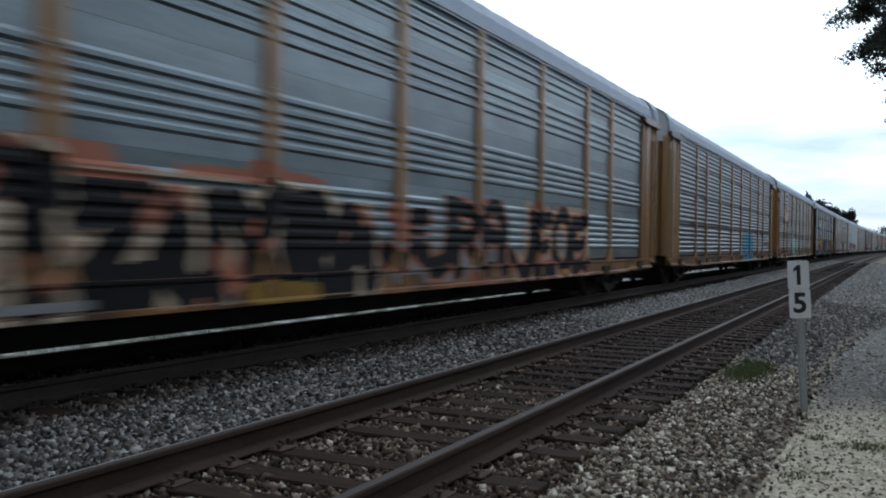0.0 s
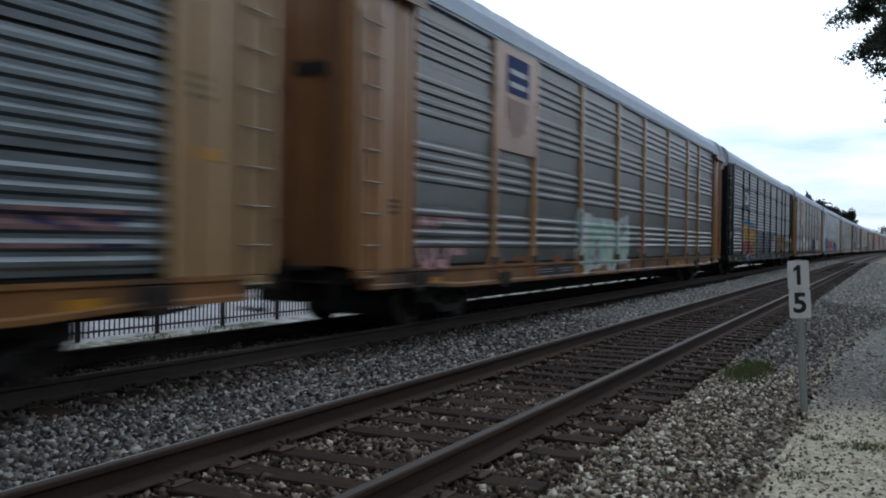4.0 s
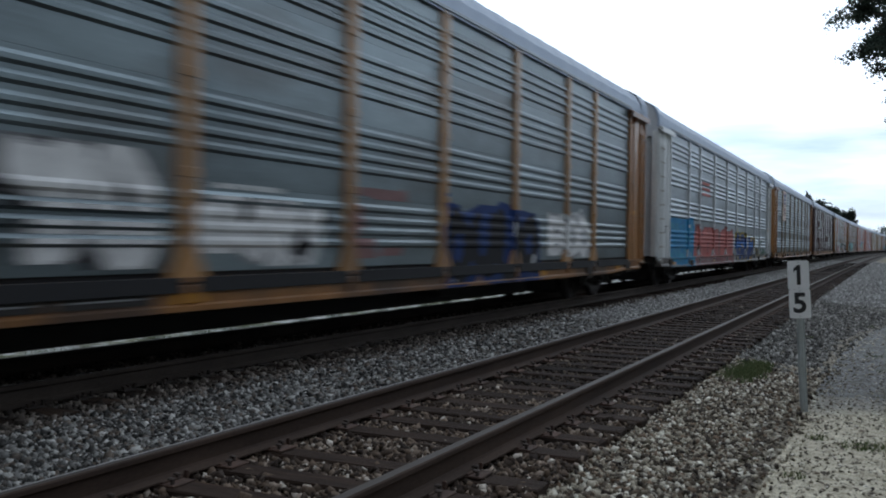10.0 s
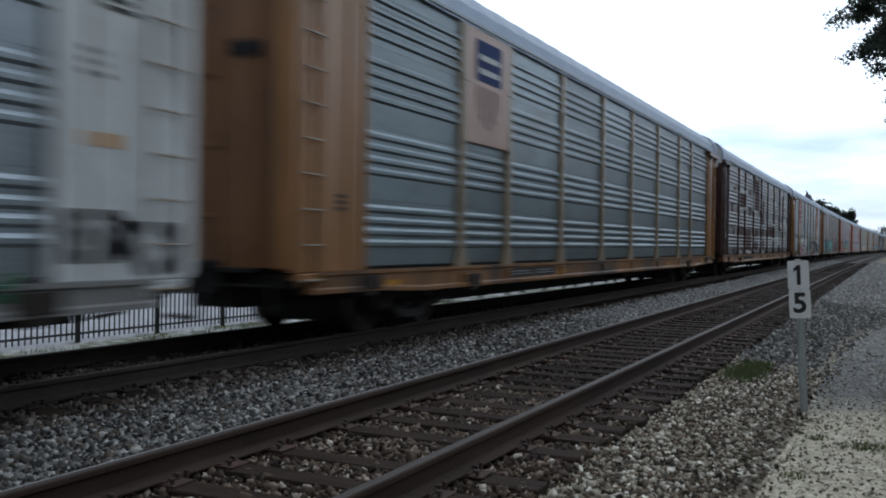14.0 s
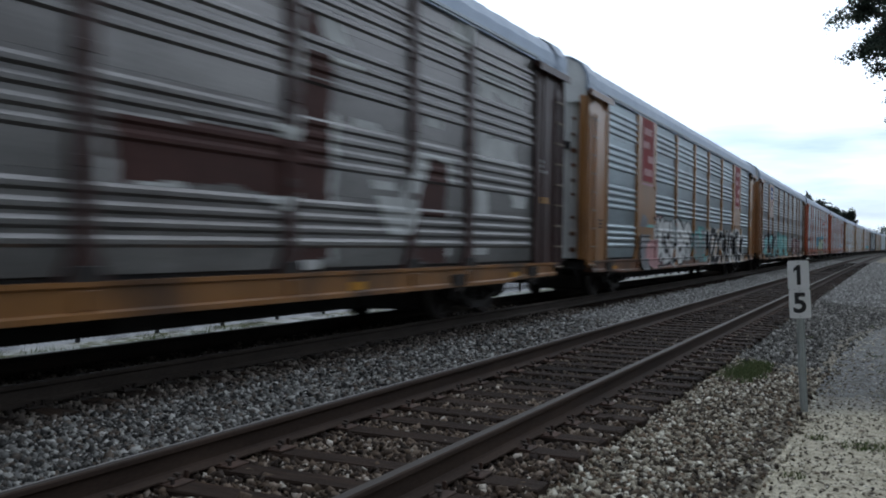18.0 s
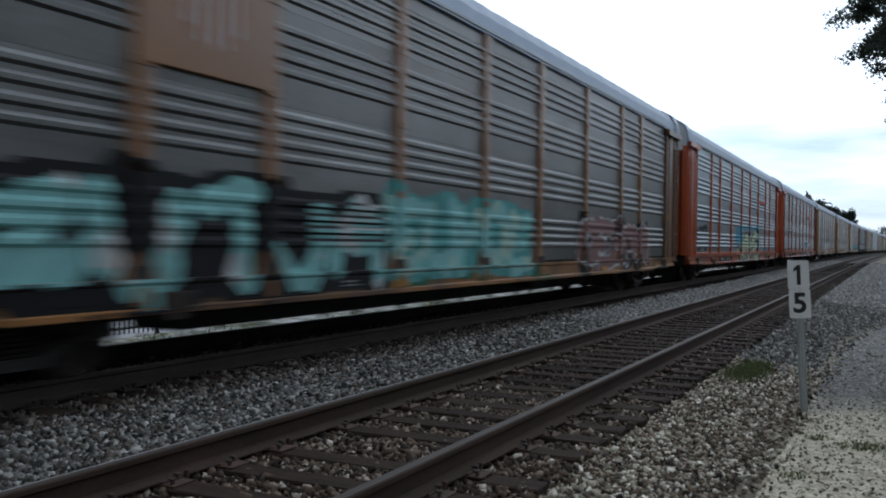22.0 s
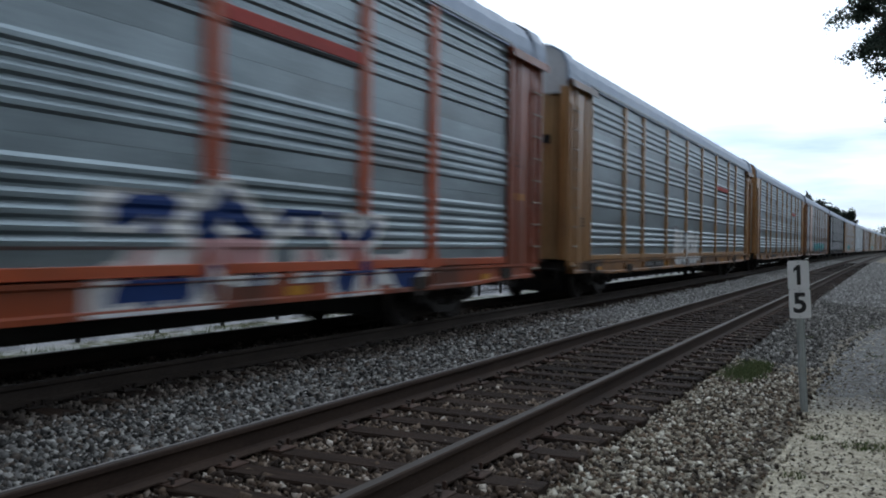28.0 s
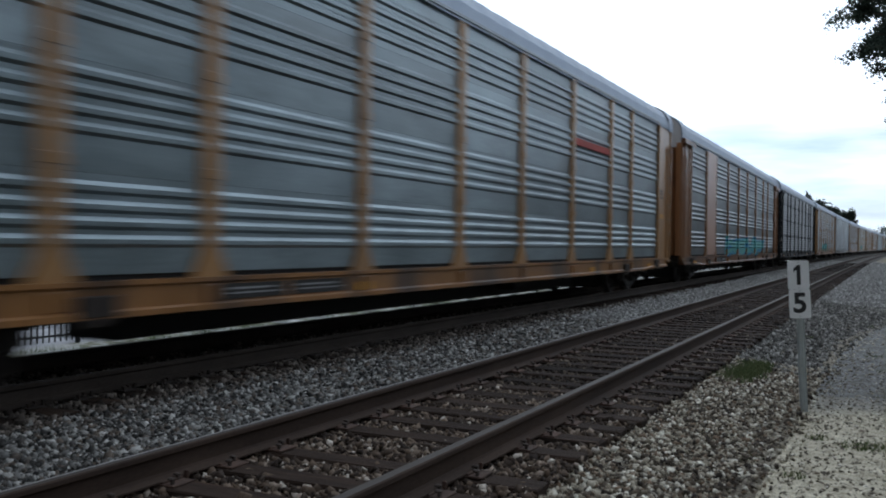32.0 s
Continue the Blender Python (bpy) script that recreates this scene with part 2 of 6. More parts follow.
M["far_leaf"] = leafy(stone_material("distant_foliage", [(0.0, (0.04, 0.052, 0.045)), (0.6, (0.065, 0.085, 0.07)), (1.0, (0.1, 0.12, 0.09))], 0.8))
M["bark"] = material("bark", (0.12, 0.095, 0.075), 0.9, vary=0.4, scale=6, fine=40, bump=1.0, stretch=(3, 3, 0.6))
M["grass"] = leafy(stone_material("grass_blade", [(0.0, (0.06, 0.09, 0.035)), (0.6, (0.10, 0.14, 0.055)), (1.0, (0.22, 0.21, 0.11))], 0.7), 0.3)
M["litter"] = stone_material("dead_leaf_litter", [(0.0, (0.03, 0.024, 0.02)), (0.7, (0.08, 0.06, 0.045)), (1.0, (0.16, 0.12, 0.08))], 0.9)
M["under"] = material("underframe_grime", (0.035, 0.032, 0.03), 0.85, vary=0.4, scale=5, fine=50, bump=0.4)
M["truck"] = material("cast_steel_grime", (0.038, 0.033, 0.03), 0.8, metal=0.1, vary=0.4, scale=6, fine=60, bump=0.4)
M["wheel"] = material("wheel_steel", (0.04, 0.032, 0.028), 0.75, metal=0.1, vary=0.3, scale=8)
M["wheel_rim"] = material("wheel_tread", (0.22, 0.21, 0.2), 0.45, metal=0.6, vary=0.1, scale=8)
# near-black that paints the shade inside the rack, slots and gaps
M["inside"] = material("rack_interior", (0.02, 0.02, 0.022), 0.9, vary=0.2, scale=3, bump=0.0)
M["roof"] = material("galvanised_roof", (0.28, 0.35, 0.45), 0.5, metal=0.25, vary=0.12, scale=2.0, fine=30, bump=0.15, stretch=(1, 0.3, 1), stain=0.25, stain_col=(0.22, 0.23, 0.25))
M["rung"] = material("ladder_rung", (0.34, 0.28, 0.21), 0.5, metal=0.3, vary=0.2, scale=10)
M["reflector"] = material("yellow_reflector", (0.62, 0.28, 0.02), 0.4, vary=0.15, scale=10, bump=0.0)
M["decal_dark"] = material("stencil_black", (0.03, 0.03, 0.03), 0.6, vary=0.2, scale=20, bump=0.0)
M["decal_white"] = material("stencil_white", (0.7, 0.7, 0.7), 0.6, vary=0.1, scale=20, bump=0.0)


def steel(name, base, spread=0.19, stain=0.35, stain_col=(0.1, 0.085, 0.075)):
    return material(name, base, 0.42, metal=0.82, vary=0.26, scale=1.6, fine=22, bump=0.12, stretch=(1, 0.5, 1.4), spread=spread, stain=stain, stain_col=stain_col)


def paint(name, base, stain=0.45, stain_col=(0.13, 0.075, 0.045), coat=0.0, stain_at=0.55):
    return material(name, base, 0.38, vary=0.18, scale=1.8, fine=26, bump=0.15, stretch=(1, 1, 0.5), spread=0.07, stain=stain, stain_col=stain_col, coat=coat, stain_at=stain_at)


M["steel_blue"] = steel("galvanised_panel", (0.255, 0.306, 0.328))
M["steel_dull"] = steel("weathered_panel", (0.2, 0.227, 0.24), stain=0.5)
M["steel_dark"] = steel("dirty_panel", (0.2, 0.243, 0.259), stain=0.45)
M["steel_pale"] = steel("pale_panel", (0.37, 0.42, 0.45), stain=0.25)
M["steel_brown"] = steel("brown_filmed_panel", (0.178, 0.181, 0.178), stain=0.6)
M["steel_grey"] = steel("grey_panel", (0.2, 0.213, 0.224), stain=0.4)
M["steel_maroon"] = steel("filmed_grey_panel", (0.24, 0.23, 0.225), stain=0.5)
M["yellow"] = paint("faded_yellow_paint", (0.425, 0.225, 0.09), stain=0.55, coat=0.15)
M["post_worn"] = paint("chalked_post_paint", (0.33, 0.25, 0.165), stain=0.5, stain_col=(0.16, 0.13, 0.10))
M["tan"] = paint("chalky_tan_paint", (0.44, 0.275, 0.13))
M["brown"] = paint("rusty_brown_paint", (0.29, 0.135, 0.058), coat=0.15)
M["brown_dark"] = paint("dark_brown_paint", (0.19, 0.10, 0.052), stain=0.6, stain_col=(0.07, 0.045, 0.03))
M["orange_brown"] = paint("orange_brown_paint", (0.40, 0.19, 0.068), coat=0.15)
M["red"] = paint("orange_red_paint", (0.49, 0.095, 0.032))
M["maroon"] = material("dark_maroon_paint", (0.062, 0.028, 0.025), 0.45, vary=0.2, scale=1.8, fine=26, bump=0.15, stain=0.4, stain_col=(0.03, 0.018, 0.015), spec=0.35)
M["sill_red"] = paint("grimy_red_sill", (0.40, 0.085, 0.03), stain=0.85, stain_col=(0.10, 0.04, 0.025), stain_at=0.47)
M["red_dim"] = paint("grimy_red_paint", (0.30, 0.075, 0.035), stain=0.6)
M["black"] = material("black_car_paint", (0.009, 0.0115, 0.015), 0.5, vary=0.3, scale=1.8, fine=26, bump=0.15, stain=0.3, stain_col=(0.02, 0.018, 0.016), spec=0.15)
M["sill_ochre"] = paint("grimy_ochre_sill", (0.33, 0.15, 0.048), stain=0.9, stain_col=(0.07, 0.044, 0.032), stain_at=0.47)
M["sill_tan"] = paint("grimy_tan_sill", (0.25, 0.165, 0.085), stain=0.7, stain_col=(0.09, 0.06, 0.04))
M["sill_brown"] = paint("grimy_brown_sill", (0.21, 0.09, 0.042), stain=0.8, stain_col=(0.05, 0.035, 0.028), stain_at=0.46)
M["sill_grey"] = paint("grimy_grey_sill", (0.27, 0.265, 0.255), stain=0.8, stain_col=(0.10, 0.075, 0.06), stain_at=0.46)
M["grey"] = paint("light_grey_paint", (0.60, 0.62, 0.64), stain=0.35, stain_col=(0.2, 0.17, 0.15))
M["white"] = paint("white_end_paint", (0.78, 0.80, 0.79), stain=0.4, stain_col=(0.2, 0.17, 0.14))
M["hood_pale"] = paint("galvanised_hood_end", (0.60, 0.63, 0.66), stain=0.35, stain_col=(0.3, 0.27, 0.24))
M["pink"] = paint("sunbleached_panel_paint", (0.5, 0.3, 0.22), stain=0.2)


def spray(name, base):
    return material("spray_" + name, base, 0.7, spec=0.2, vary=0.22, scale=2.5, fine=18, bump=0.05, stain=0.25, stain_col=tuple(c * 0.55 for c in base))


for _n, _c in dict(black=(0.014, 0.014, 0.016), cream=(0.58, 0.46, 0.34), salmon=(0.5, 0.2, 0.13), blue=(0.025, 0.19, 0.42), sky=(0.09, 0.36, 0.52),
                   white=(0.78, 0.78, 0.77), navy=(0.015, 0.045, 0.17), gold=(0.46, 0.34, 0.05), crimson=(0.34, 0.06, 0.06), teal=(0.10, 0.36, 0.35), mint=(0.42, 0.60, 0.52),
                   purple=(0.034, 0.030, 0.085), orange=(0.36, 0.15, 0.05), olive=(0.16, 0.15, 0.06), pink=(0.62, 0.36, 0.36), grey=(0.30, 0.30, 0.31),
                   coral=(0.50, 0.16, 0.14), green=(0.05, 0.15, 0.09), maroon=(0.085, 0.04, 0.035), silver=(0.60, 0.62, 0.62), azure=(0.045, 0.27, 0.50), lime=(0.20, 0.25, 0.15), cobalt=(0.03, 0.13, 0.40), cyan=(0.085, 0.32, 0.44), pale_mint=(0.50, 0.58, 0.42), aqua=(0.26, 0.56, 0.55), rust=(0.33, 0.13, 0.06), band_red=(0.50, 0.10, 0.09), umber=(0.12, 0.09, 0.05), amber=(0.36, 0.21, 0.045), brick_red=(0.24, 0.05, 0.045), chalk=(0.66, 0.67, 0.66), faded=(0.33, 0.33, 0.33), dusty_red=(0.26, 0.15, 0.145)).items():
    M["s_" + _n] = spray(_n, _c)


# ---------------------------------------------------------------- mesh helpers
def part(name, mesh, parent=None, label="", at=None, mats=()):
    """Links a mesh (or bmesh) as one object, under a thing or a part if given."""
    if isinstance(mesh, bmesh.types.BMesh):
        me = bpy.data.meshes.new(name)
        mesh.to_mesh(me)
        mesh.free()
        mesh = me
    for m in mats:
        if m.name not in mesh.materials:
            mesh.materials.append(m)
    ob = new(name, mesh)
    if parent is not None:
        ob.parent = parent
    if at is not None:
        ob.matrix_basis = at if isinstance(at, Matrix) else Matrix.Translation(at)
    if label:
        tagged(ob, label)
    return ob


def thing(name, label, category, group="", kind="", at=None):
    e = tagged(new(name), label, category, group, kind)
    e.empty_display_size = 0.3
    if at is not None:
        e.matrix_basis = at if isinstance(at, Matrix) else Matrix.Translation(at)
    return e


def mesh_of(name, verts, faces, *mats, index=None, smooth=False):
    me = bpy.data.meshes.new(name)
    me.from_pydata([tuple(v) for v in verts], [], faces)
    for m in mats:
        me.materials.append(m)
    if index is not None:
        me.polygons.foreach_set("material_index", index)
    if smooth:
        me.polygons.foreach_set("use_smooth", [True] * len(me.polygons))
    me.update()
    return me


class Build:
    """Collects boxes, tubes and swept outlines into one mesh."""

    def __init__(self):
        self.v, self.f, self.i = [], [], []

    def add(self, vs, fs, mi=0):
        o = len(self.v)
        self.v += [tuple(p) for p in vs]
        self.f += [tuple(o + k for k in f) for f in fs]
        self.i += [mi] * len(fs)
        return self

    def box(self, a, b, c=0.0, mi=0):
        """A box from corner a to corner b, its edges cut back by c."""
        (x0, y0, z0), (x1, y1, z1) = a, b
        if c <= 0:
            vs = [(x, y, z) for z in (z0, z1) for y in (y0, y1) for x in (x0, x1)]
            return self.add(vs, [(0, 2, 3, 1), (4, 5, 7, 6), (0, 1, 5, 4), (2, 6, 7, 3), (0, 4, 6, 2), (1, 3, 7, 5)], mi)
        vs, idx = [], {}
        for k, z in enumerate((z0, z1)):
            for j, y in enumerate((y0, y1)):
                for i, x in enumerate((x0, x1)):
                    sx, sy, sz = (c if i == 0 else -c), (c if j == 0 else -c), (c if k == 0 else -c)
                    for ax, p in enumerate(((x, y + sy, z + sz), (x + sx, y, z + sz), (x + sx, y + sy, z))):
                        idx[i, j, k, ax] = len(vs)
                        vs.append(p)
        g = lambda i, j, k, ax: idx[i, j, k, ax]
        fs = []
        for i in (0, 1):
            q = [g(i, 0, 0, 0), g(i, 1, 0, 0), g(i, 1, 1, 0), g(i, 0, 1, 0)]
            fs.append(tuple(q if i else q[::-1]))
            q = [g(0, i, 0, 1), g(0, i, 1, 1), g(1, i, 1, 1), g(1, i, 0, 1)]
            fs.append(tuple(q if i else q[::-1]))
            q = [g(0, 0, i, 2), g(1, 0, i, 2), g(1, 1, i, 2), g(0, 1, i, 2)]
            fs.append(tuple(q if i else q[::-1]))
        for u in (0, 1):
            for w in (0, 1):
                fs.append((g(0, u, w, 1), g(1, u, w, 1), g(1, u, w, 2), g(0, u, w, 2)))
                fs.append((g(u, 0, w, 0), g(u, 1, w, 0), g(u, 1, w, 2), g(u, 0, w, 2)))
                fs.append((g(u, w, 0, 0), g(u, w, 1, 0), g(u, w, 1, 1), g(u, w, 0, 1)))
        for i in (0, 1):
            for j in (0, 1):
                for k in (0, 1):
                    fs.append((g(i, j, k, 0), g(i, j, k, 1), g(i, j, k, 2)))
        return self.add(vs, fs, mi)

    def tube(self, a, b, r, n=8, r2=None, mi=0):
        a, b = Vector(a), Vector(b)
        d = (b - a).normalized()
        u = d.orthogonal().normalized()
        w = d.cross(u)
        r2 = r if r2 is None else r2
        vs = [p + (u * math.cos(2 * math.pi * k / n) + w * math.sin(2 * math.pi * k / n)) * q for p, q in ((a, r), (b, r2)) for k in range(n)]
        fs = [(k, (k + 1) % n, n + (k + 1) % n, n + k) for k in range(n)] + [tuple(range(n))[::-1], tuple(range(n, 2 * n))]
        return self.add(vs, fs, mi)

    def sweep(self, outline, ends, mi=0, close=True, caps=True):
        """Sweeps an outline through a row of placing functions (u, v) -> point."""
        n, k = len(outline), len(ends)
        vs = [e(u, v) for e in ends for u, v in outline]
        m = n if close else n - 1
        fs = [(r * n + i, r * n + (i + 1) % n, (r + 1) * n + (i + 1) % n, (r + 1) * n + i) for r in range(k - 1) for i in range(m)]
        if caps and close:
            fs += [tuple(range(n))[::-1], tuple(range((k - 1) * n, k * n))]
        return self.add(vs, fs, mi)

    def mesh(self, name, *mats, smooth=False):
        return mesh_of(name, self.v, self.f, *mats, index=self.i, smooth=smooth)


def bend(y):
    """How far the line has moved to the right at y, and its heading there."""
    d = max(0.0, y - CURVE_Y)
    return 0.5 * CURVE_K * d * d, math.atan(CURVE_K * d)


def stones(name, pts, sizes, mat, seed, flat=0.75):
    """Angular stones: a jittered block at each of the points, all in one mesh."""
    rs = np.random.RandomState(seed)
    n = len(pts)
    corner = np.array([(x, y, z) for z in (-1, 1) for y in (-1, 1) for x in (-1, 1)], float)
    v = corner[None] * (1 + rs.uniform(-0.55, 0.25, (n, 8, 3)))
    v *= rs.uniform(0.5, 1.45, (n, 1, 3)) * np.array([1, 1, flat])
    q = rs.normal(size=(n, 4)) * np.array([1, 0.5, 0.5, 1])
    q /= np.linalg.norm(q, axis=1, keepdims=True)
    w, x, y, z = q.T
    rot = np.stack([1 - 2 * (y * y + z * z), 2 * (x * y - z * w), 2 * (x * z + y * w), 2 * (x * y + z * w), 1 - 2 * (x * x + z * z), 2 * (y * z - x * w),
                    2 * (x * z - y * w), 2 * (y * z + x * w), 1 - 2 * (x * x + y * y)], 1).reshape(n, 3, 3)
    v = np.einsum("nij,nkj->nki", rot, v) * (sizes * 0.5)[:, None, None] + pts[:, None, :]
    tri = np.array([(0, 2, 3), (0, 3, 1), (4, 5, 7), (4, 7, 6), (0, 1, 5), (0, 5, 4), (2, 6, 7), (2, 7, 3), (0, 4, 6), (0, 6, 2), (1, 3, 7), (1, 7, 5)])
    loops = (np.arange(n)[:, None, None] * 8 + tri[None]).reshape(-1)
    me = bpy.data.meshes.new(name)
    me.vertices.add(n * 8)
    me.vertices.foreach_set("co", v.reshape(-1).astype(np.float32))
    me.loops.add(len(loops))
    me.loops.foreach_set("vertex_index", loops.astype(np.int32))
    me.polygons.add(n * 12)
    me.polygons.foreach_set("loop_start", np.arange(0, n * 36, 3, dtype=np.int32))
    me.materials.append(mat)
    me.update(calc_edges=True)
    return me


def blades(name, tris, mat):
    """Many loose triangles or quads (leaves, grass) in one mesh: tris is an array (n, k, 3)."""
    n, k = tris.shape[:2]
    me = bpy.data.meshes.new(name)
    me.vertices.add(n * k)
    me.vertices.foreach_set("co", tris.reshape(-1).astype(np.float32))
    me.loops.add(n * k)
    me.loops.foreach_set("vertex_index", np.arange(n * k, dtype=np.int32))
    me.polygons.add(n)
    me.polygons.foreach_set("loop_start", np.arange(0, n * k, k, dtype=np.int32))
    me.materials.append(mat)
    me.update(calc_edges=True)
    return me


# ---------------------------------------------------------------- ground, bed and tracks
def lerp_profile(rows, x):
    xs = [r[0] for r in rows]
    return np.interp(x, xs, [r[1] for r in rows])


GROUND = [(-3000, -0.50), (-11.0, -0.47), (-10.0, -0.62), (-1.4, -0.62), (-0.95, -0.385), (-0.2, -0.36), (3000, -0.36)]
BED = [(-10.3, -0.55), (-9.9, -0.45), (-9.0, -0.21), (-8.6, -0.19), (-6.0, -0.19), (-5.6, -0.22), (-5.0, -0.25), (-4.7, -0.25), (-4.5, -0.275), (-1.95, -0.275), (-1.75, -0.285), (-0.95, -0.375), (-0.6, -0.42)]


def ground_sheet():
    xs = [-3000, -900, -300, -120, -60, -30, -20, -14, -11.8, -11.0, -10.0, -6, -1.4, -0.95, -0.6, -0.2, 0.6, 2, 4, 7, 12, 25, 60, 200, 700, 3000]
    ys = [-3000, -600, -150, -50, -20, -5, 0, 3, 6, 9, 12, 16, 22, 30, 45, 60, 80, 100, 130, 160, 200, 250, 300, 360, 430, 520, 900, 3000]
    vs = []
    for y in ys:
        b = bend(min(y, 520))[0]
        for x in xs:
            k = 1.0 if abs(x) < 40 else 0.0
            z = lerp_profile(GROUND, x) + (0.025 * noise.noise(Vector((x * 0.7, y * 0.7, 0))) if -0.95 < x < 30 else 0)
            vs.append((x + b * k, y, z))
    n = len(xs)
    fs = [(j * n + i, j * n + i + 1, (j + 1) * n + i + 1, (j + 1) * n + i) for j in range(len(ys) - 1) for i in range(n - 1)]
    ob = part("ground", mesh_of("ground", vs, fs, M["ground"]))
    return tagged(ob, "pale sandy ground beside the railway with grey gravel patches", "ground", kind="structure")


def shoulder_edge(y):
    """Right edge of the gravel: it spreads wider further up the line."""
    return float(np.interp(y, [0, 9, 13, 18, 26, 45, 520], [-0.95, -0.9, -0.85, -0.7, 0.6, 1.6, 1.6]))


def bed_z(x, y):
    return float(lerp_profile(BED, x)) if x < -0.95 else -0.372


def trackbed():
    xs = [r[0] for r in BED[:-2]] + [-1.35]
    xs = sorted(xs)
    ys = list(np.arange(-60, 60, 2.0)) + list(np.arange(60, 521, 10.0))
    vs = []
    for y in ys:
        b = bend(y)[0]
        edge = shoulder_edge(max(0, y))
        row = [(x, float(lerp_profile(BED, x))) for x in xs] + [(-0.95, -0.375), (edge + 0.02, -0.362 + 0.012), (edge + 0.3, -0.43)]
        for x, z in row:
            vs.append((x + b, y, z + 0.012 * noise.noise(Vector((x * 3, y * 3, 1)))))
    n = len(xs) + 3
    fs = [(j * n + i, j * n + i + 1, (j + 1) * n + i + 1, (j + 1) * n + i) for j in range(len(ys) - 1) for i in range(n - 1)]
    idx = [1 if xs[min(f[0] % n, len(xs) - 1)] > -1.8 else 0 for f in fs]
    ob = part("trackbed", mesh_of("trackbed", vs, fs, M["bed"], M["fines"], index=idx))
    return tagged(ob, "raised bed of crushed grey stone under two tracks", "trackbed", kind="structure")


RAIL_SECTION = [(-0.070, -0.186), (0.070, -0.186), (0.070, -0.175), (0.022, -0.158), (0.009, -0.145), (0.009, -0.055), (0.020, -0.043), (0.0375, -0.036), (0.0375, -0.010), (0.030, -0.001),
                (-0.010, -0.0004), (-0.030, -0.001), (-0.0375, -0.010), (-0.0375, -0.036), (-0.020, -0.043), (-0.009, -0.055), (-0.009, -0.145), (-0.022, -0.158), (-0.070, -0.175)]


def rail_mesh(x0, z0, side, crown):
    ys = [-60, 0, 20, 40, 60] + list(np.arange(70, 521, 10.0))
    b = Build()
    n = len(RAIL_SECTION)
    ends = []
    for y in ys:
        s = bend(y)[0]
        ends.append(lambda u, v, y=y, s=s: (x0 + s + u, y, z0 + v))
    b.sweep(RAIL_SECTION, ends)
    # the worn running surface: quads between the two crown corners, one strip for a painted highlight
    for r in range(len(ys) - 1):
        b.i[r * n + 9] = 2
        b.i[r * n + 10] = 1
    return b.mesh("rail", side, crown, M["rail_top"] if side is M["rail"] else side)


def tie_mesh(seed):
    rs = random.Random(seed)
    b = Build()
    b.box((-1.295, -0.115, -0.18), (1.295, 0.115, 0), 0.012)
    b.v = [(x + rs.uniform(-0.012, 0.012), y + rs.uniform(-0.008, 0.008), z + rs.uniform(-0.008, 0.004)) for x, y, z in b.v]
    # a split along the top
    y = rs.uniform(-0.05, 0.05)
    return b.mesh("tie", M["tie"])


def plate_mesh(mat):
    b = Build()
    b.box((-0.18, -0.095, 0.0), (0.18, 0.095, 0.014), 0.004)
    b.box((-0.092, -0.09, 0.012), (-0.072, 0.09, 0.026), 0.004)
    b.box((0.072, -0.09, 0.012), (0.092, 0.09, 0.026), 0.004)
    return b.mesh("tie_plate", mat)


def spike_mesh():
    b = Build()
    b.box((-0.009, -0.009, -0.02), (0.009, 0.009, 0.03))
    b.box((-0.03, -0.016, 0.026), (0.014, 0.016, 0.042), 0.006)
    return b.mesh("spike", M["spike"])


def anchor_mesh(mat):
    b = Build()
    b.box((-0.085, -0.012, -0.04), (0.085, 0.012, -0.018), 0.004)
    b.box((-0.092, -0.012, -0.04), (-0.066, 0.012, 0.012), 0.004)
    b.box((0.066, -0.012, -0.04), (0.092, 0.012, 0.012), 0.004)
    return b.mesh("rail_anchor", mat)


NEAR_TIES = [4.85 - 0.53 * k for k in range(1, 46)][::-1] + [4.85, 5.39] + [6.26 + 0.53 * k for k in range(170)]
FAR_TIES = [-18.9 + 0.53 * k for k in range(188)]


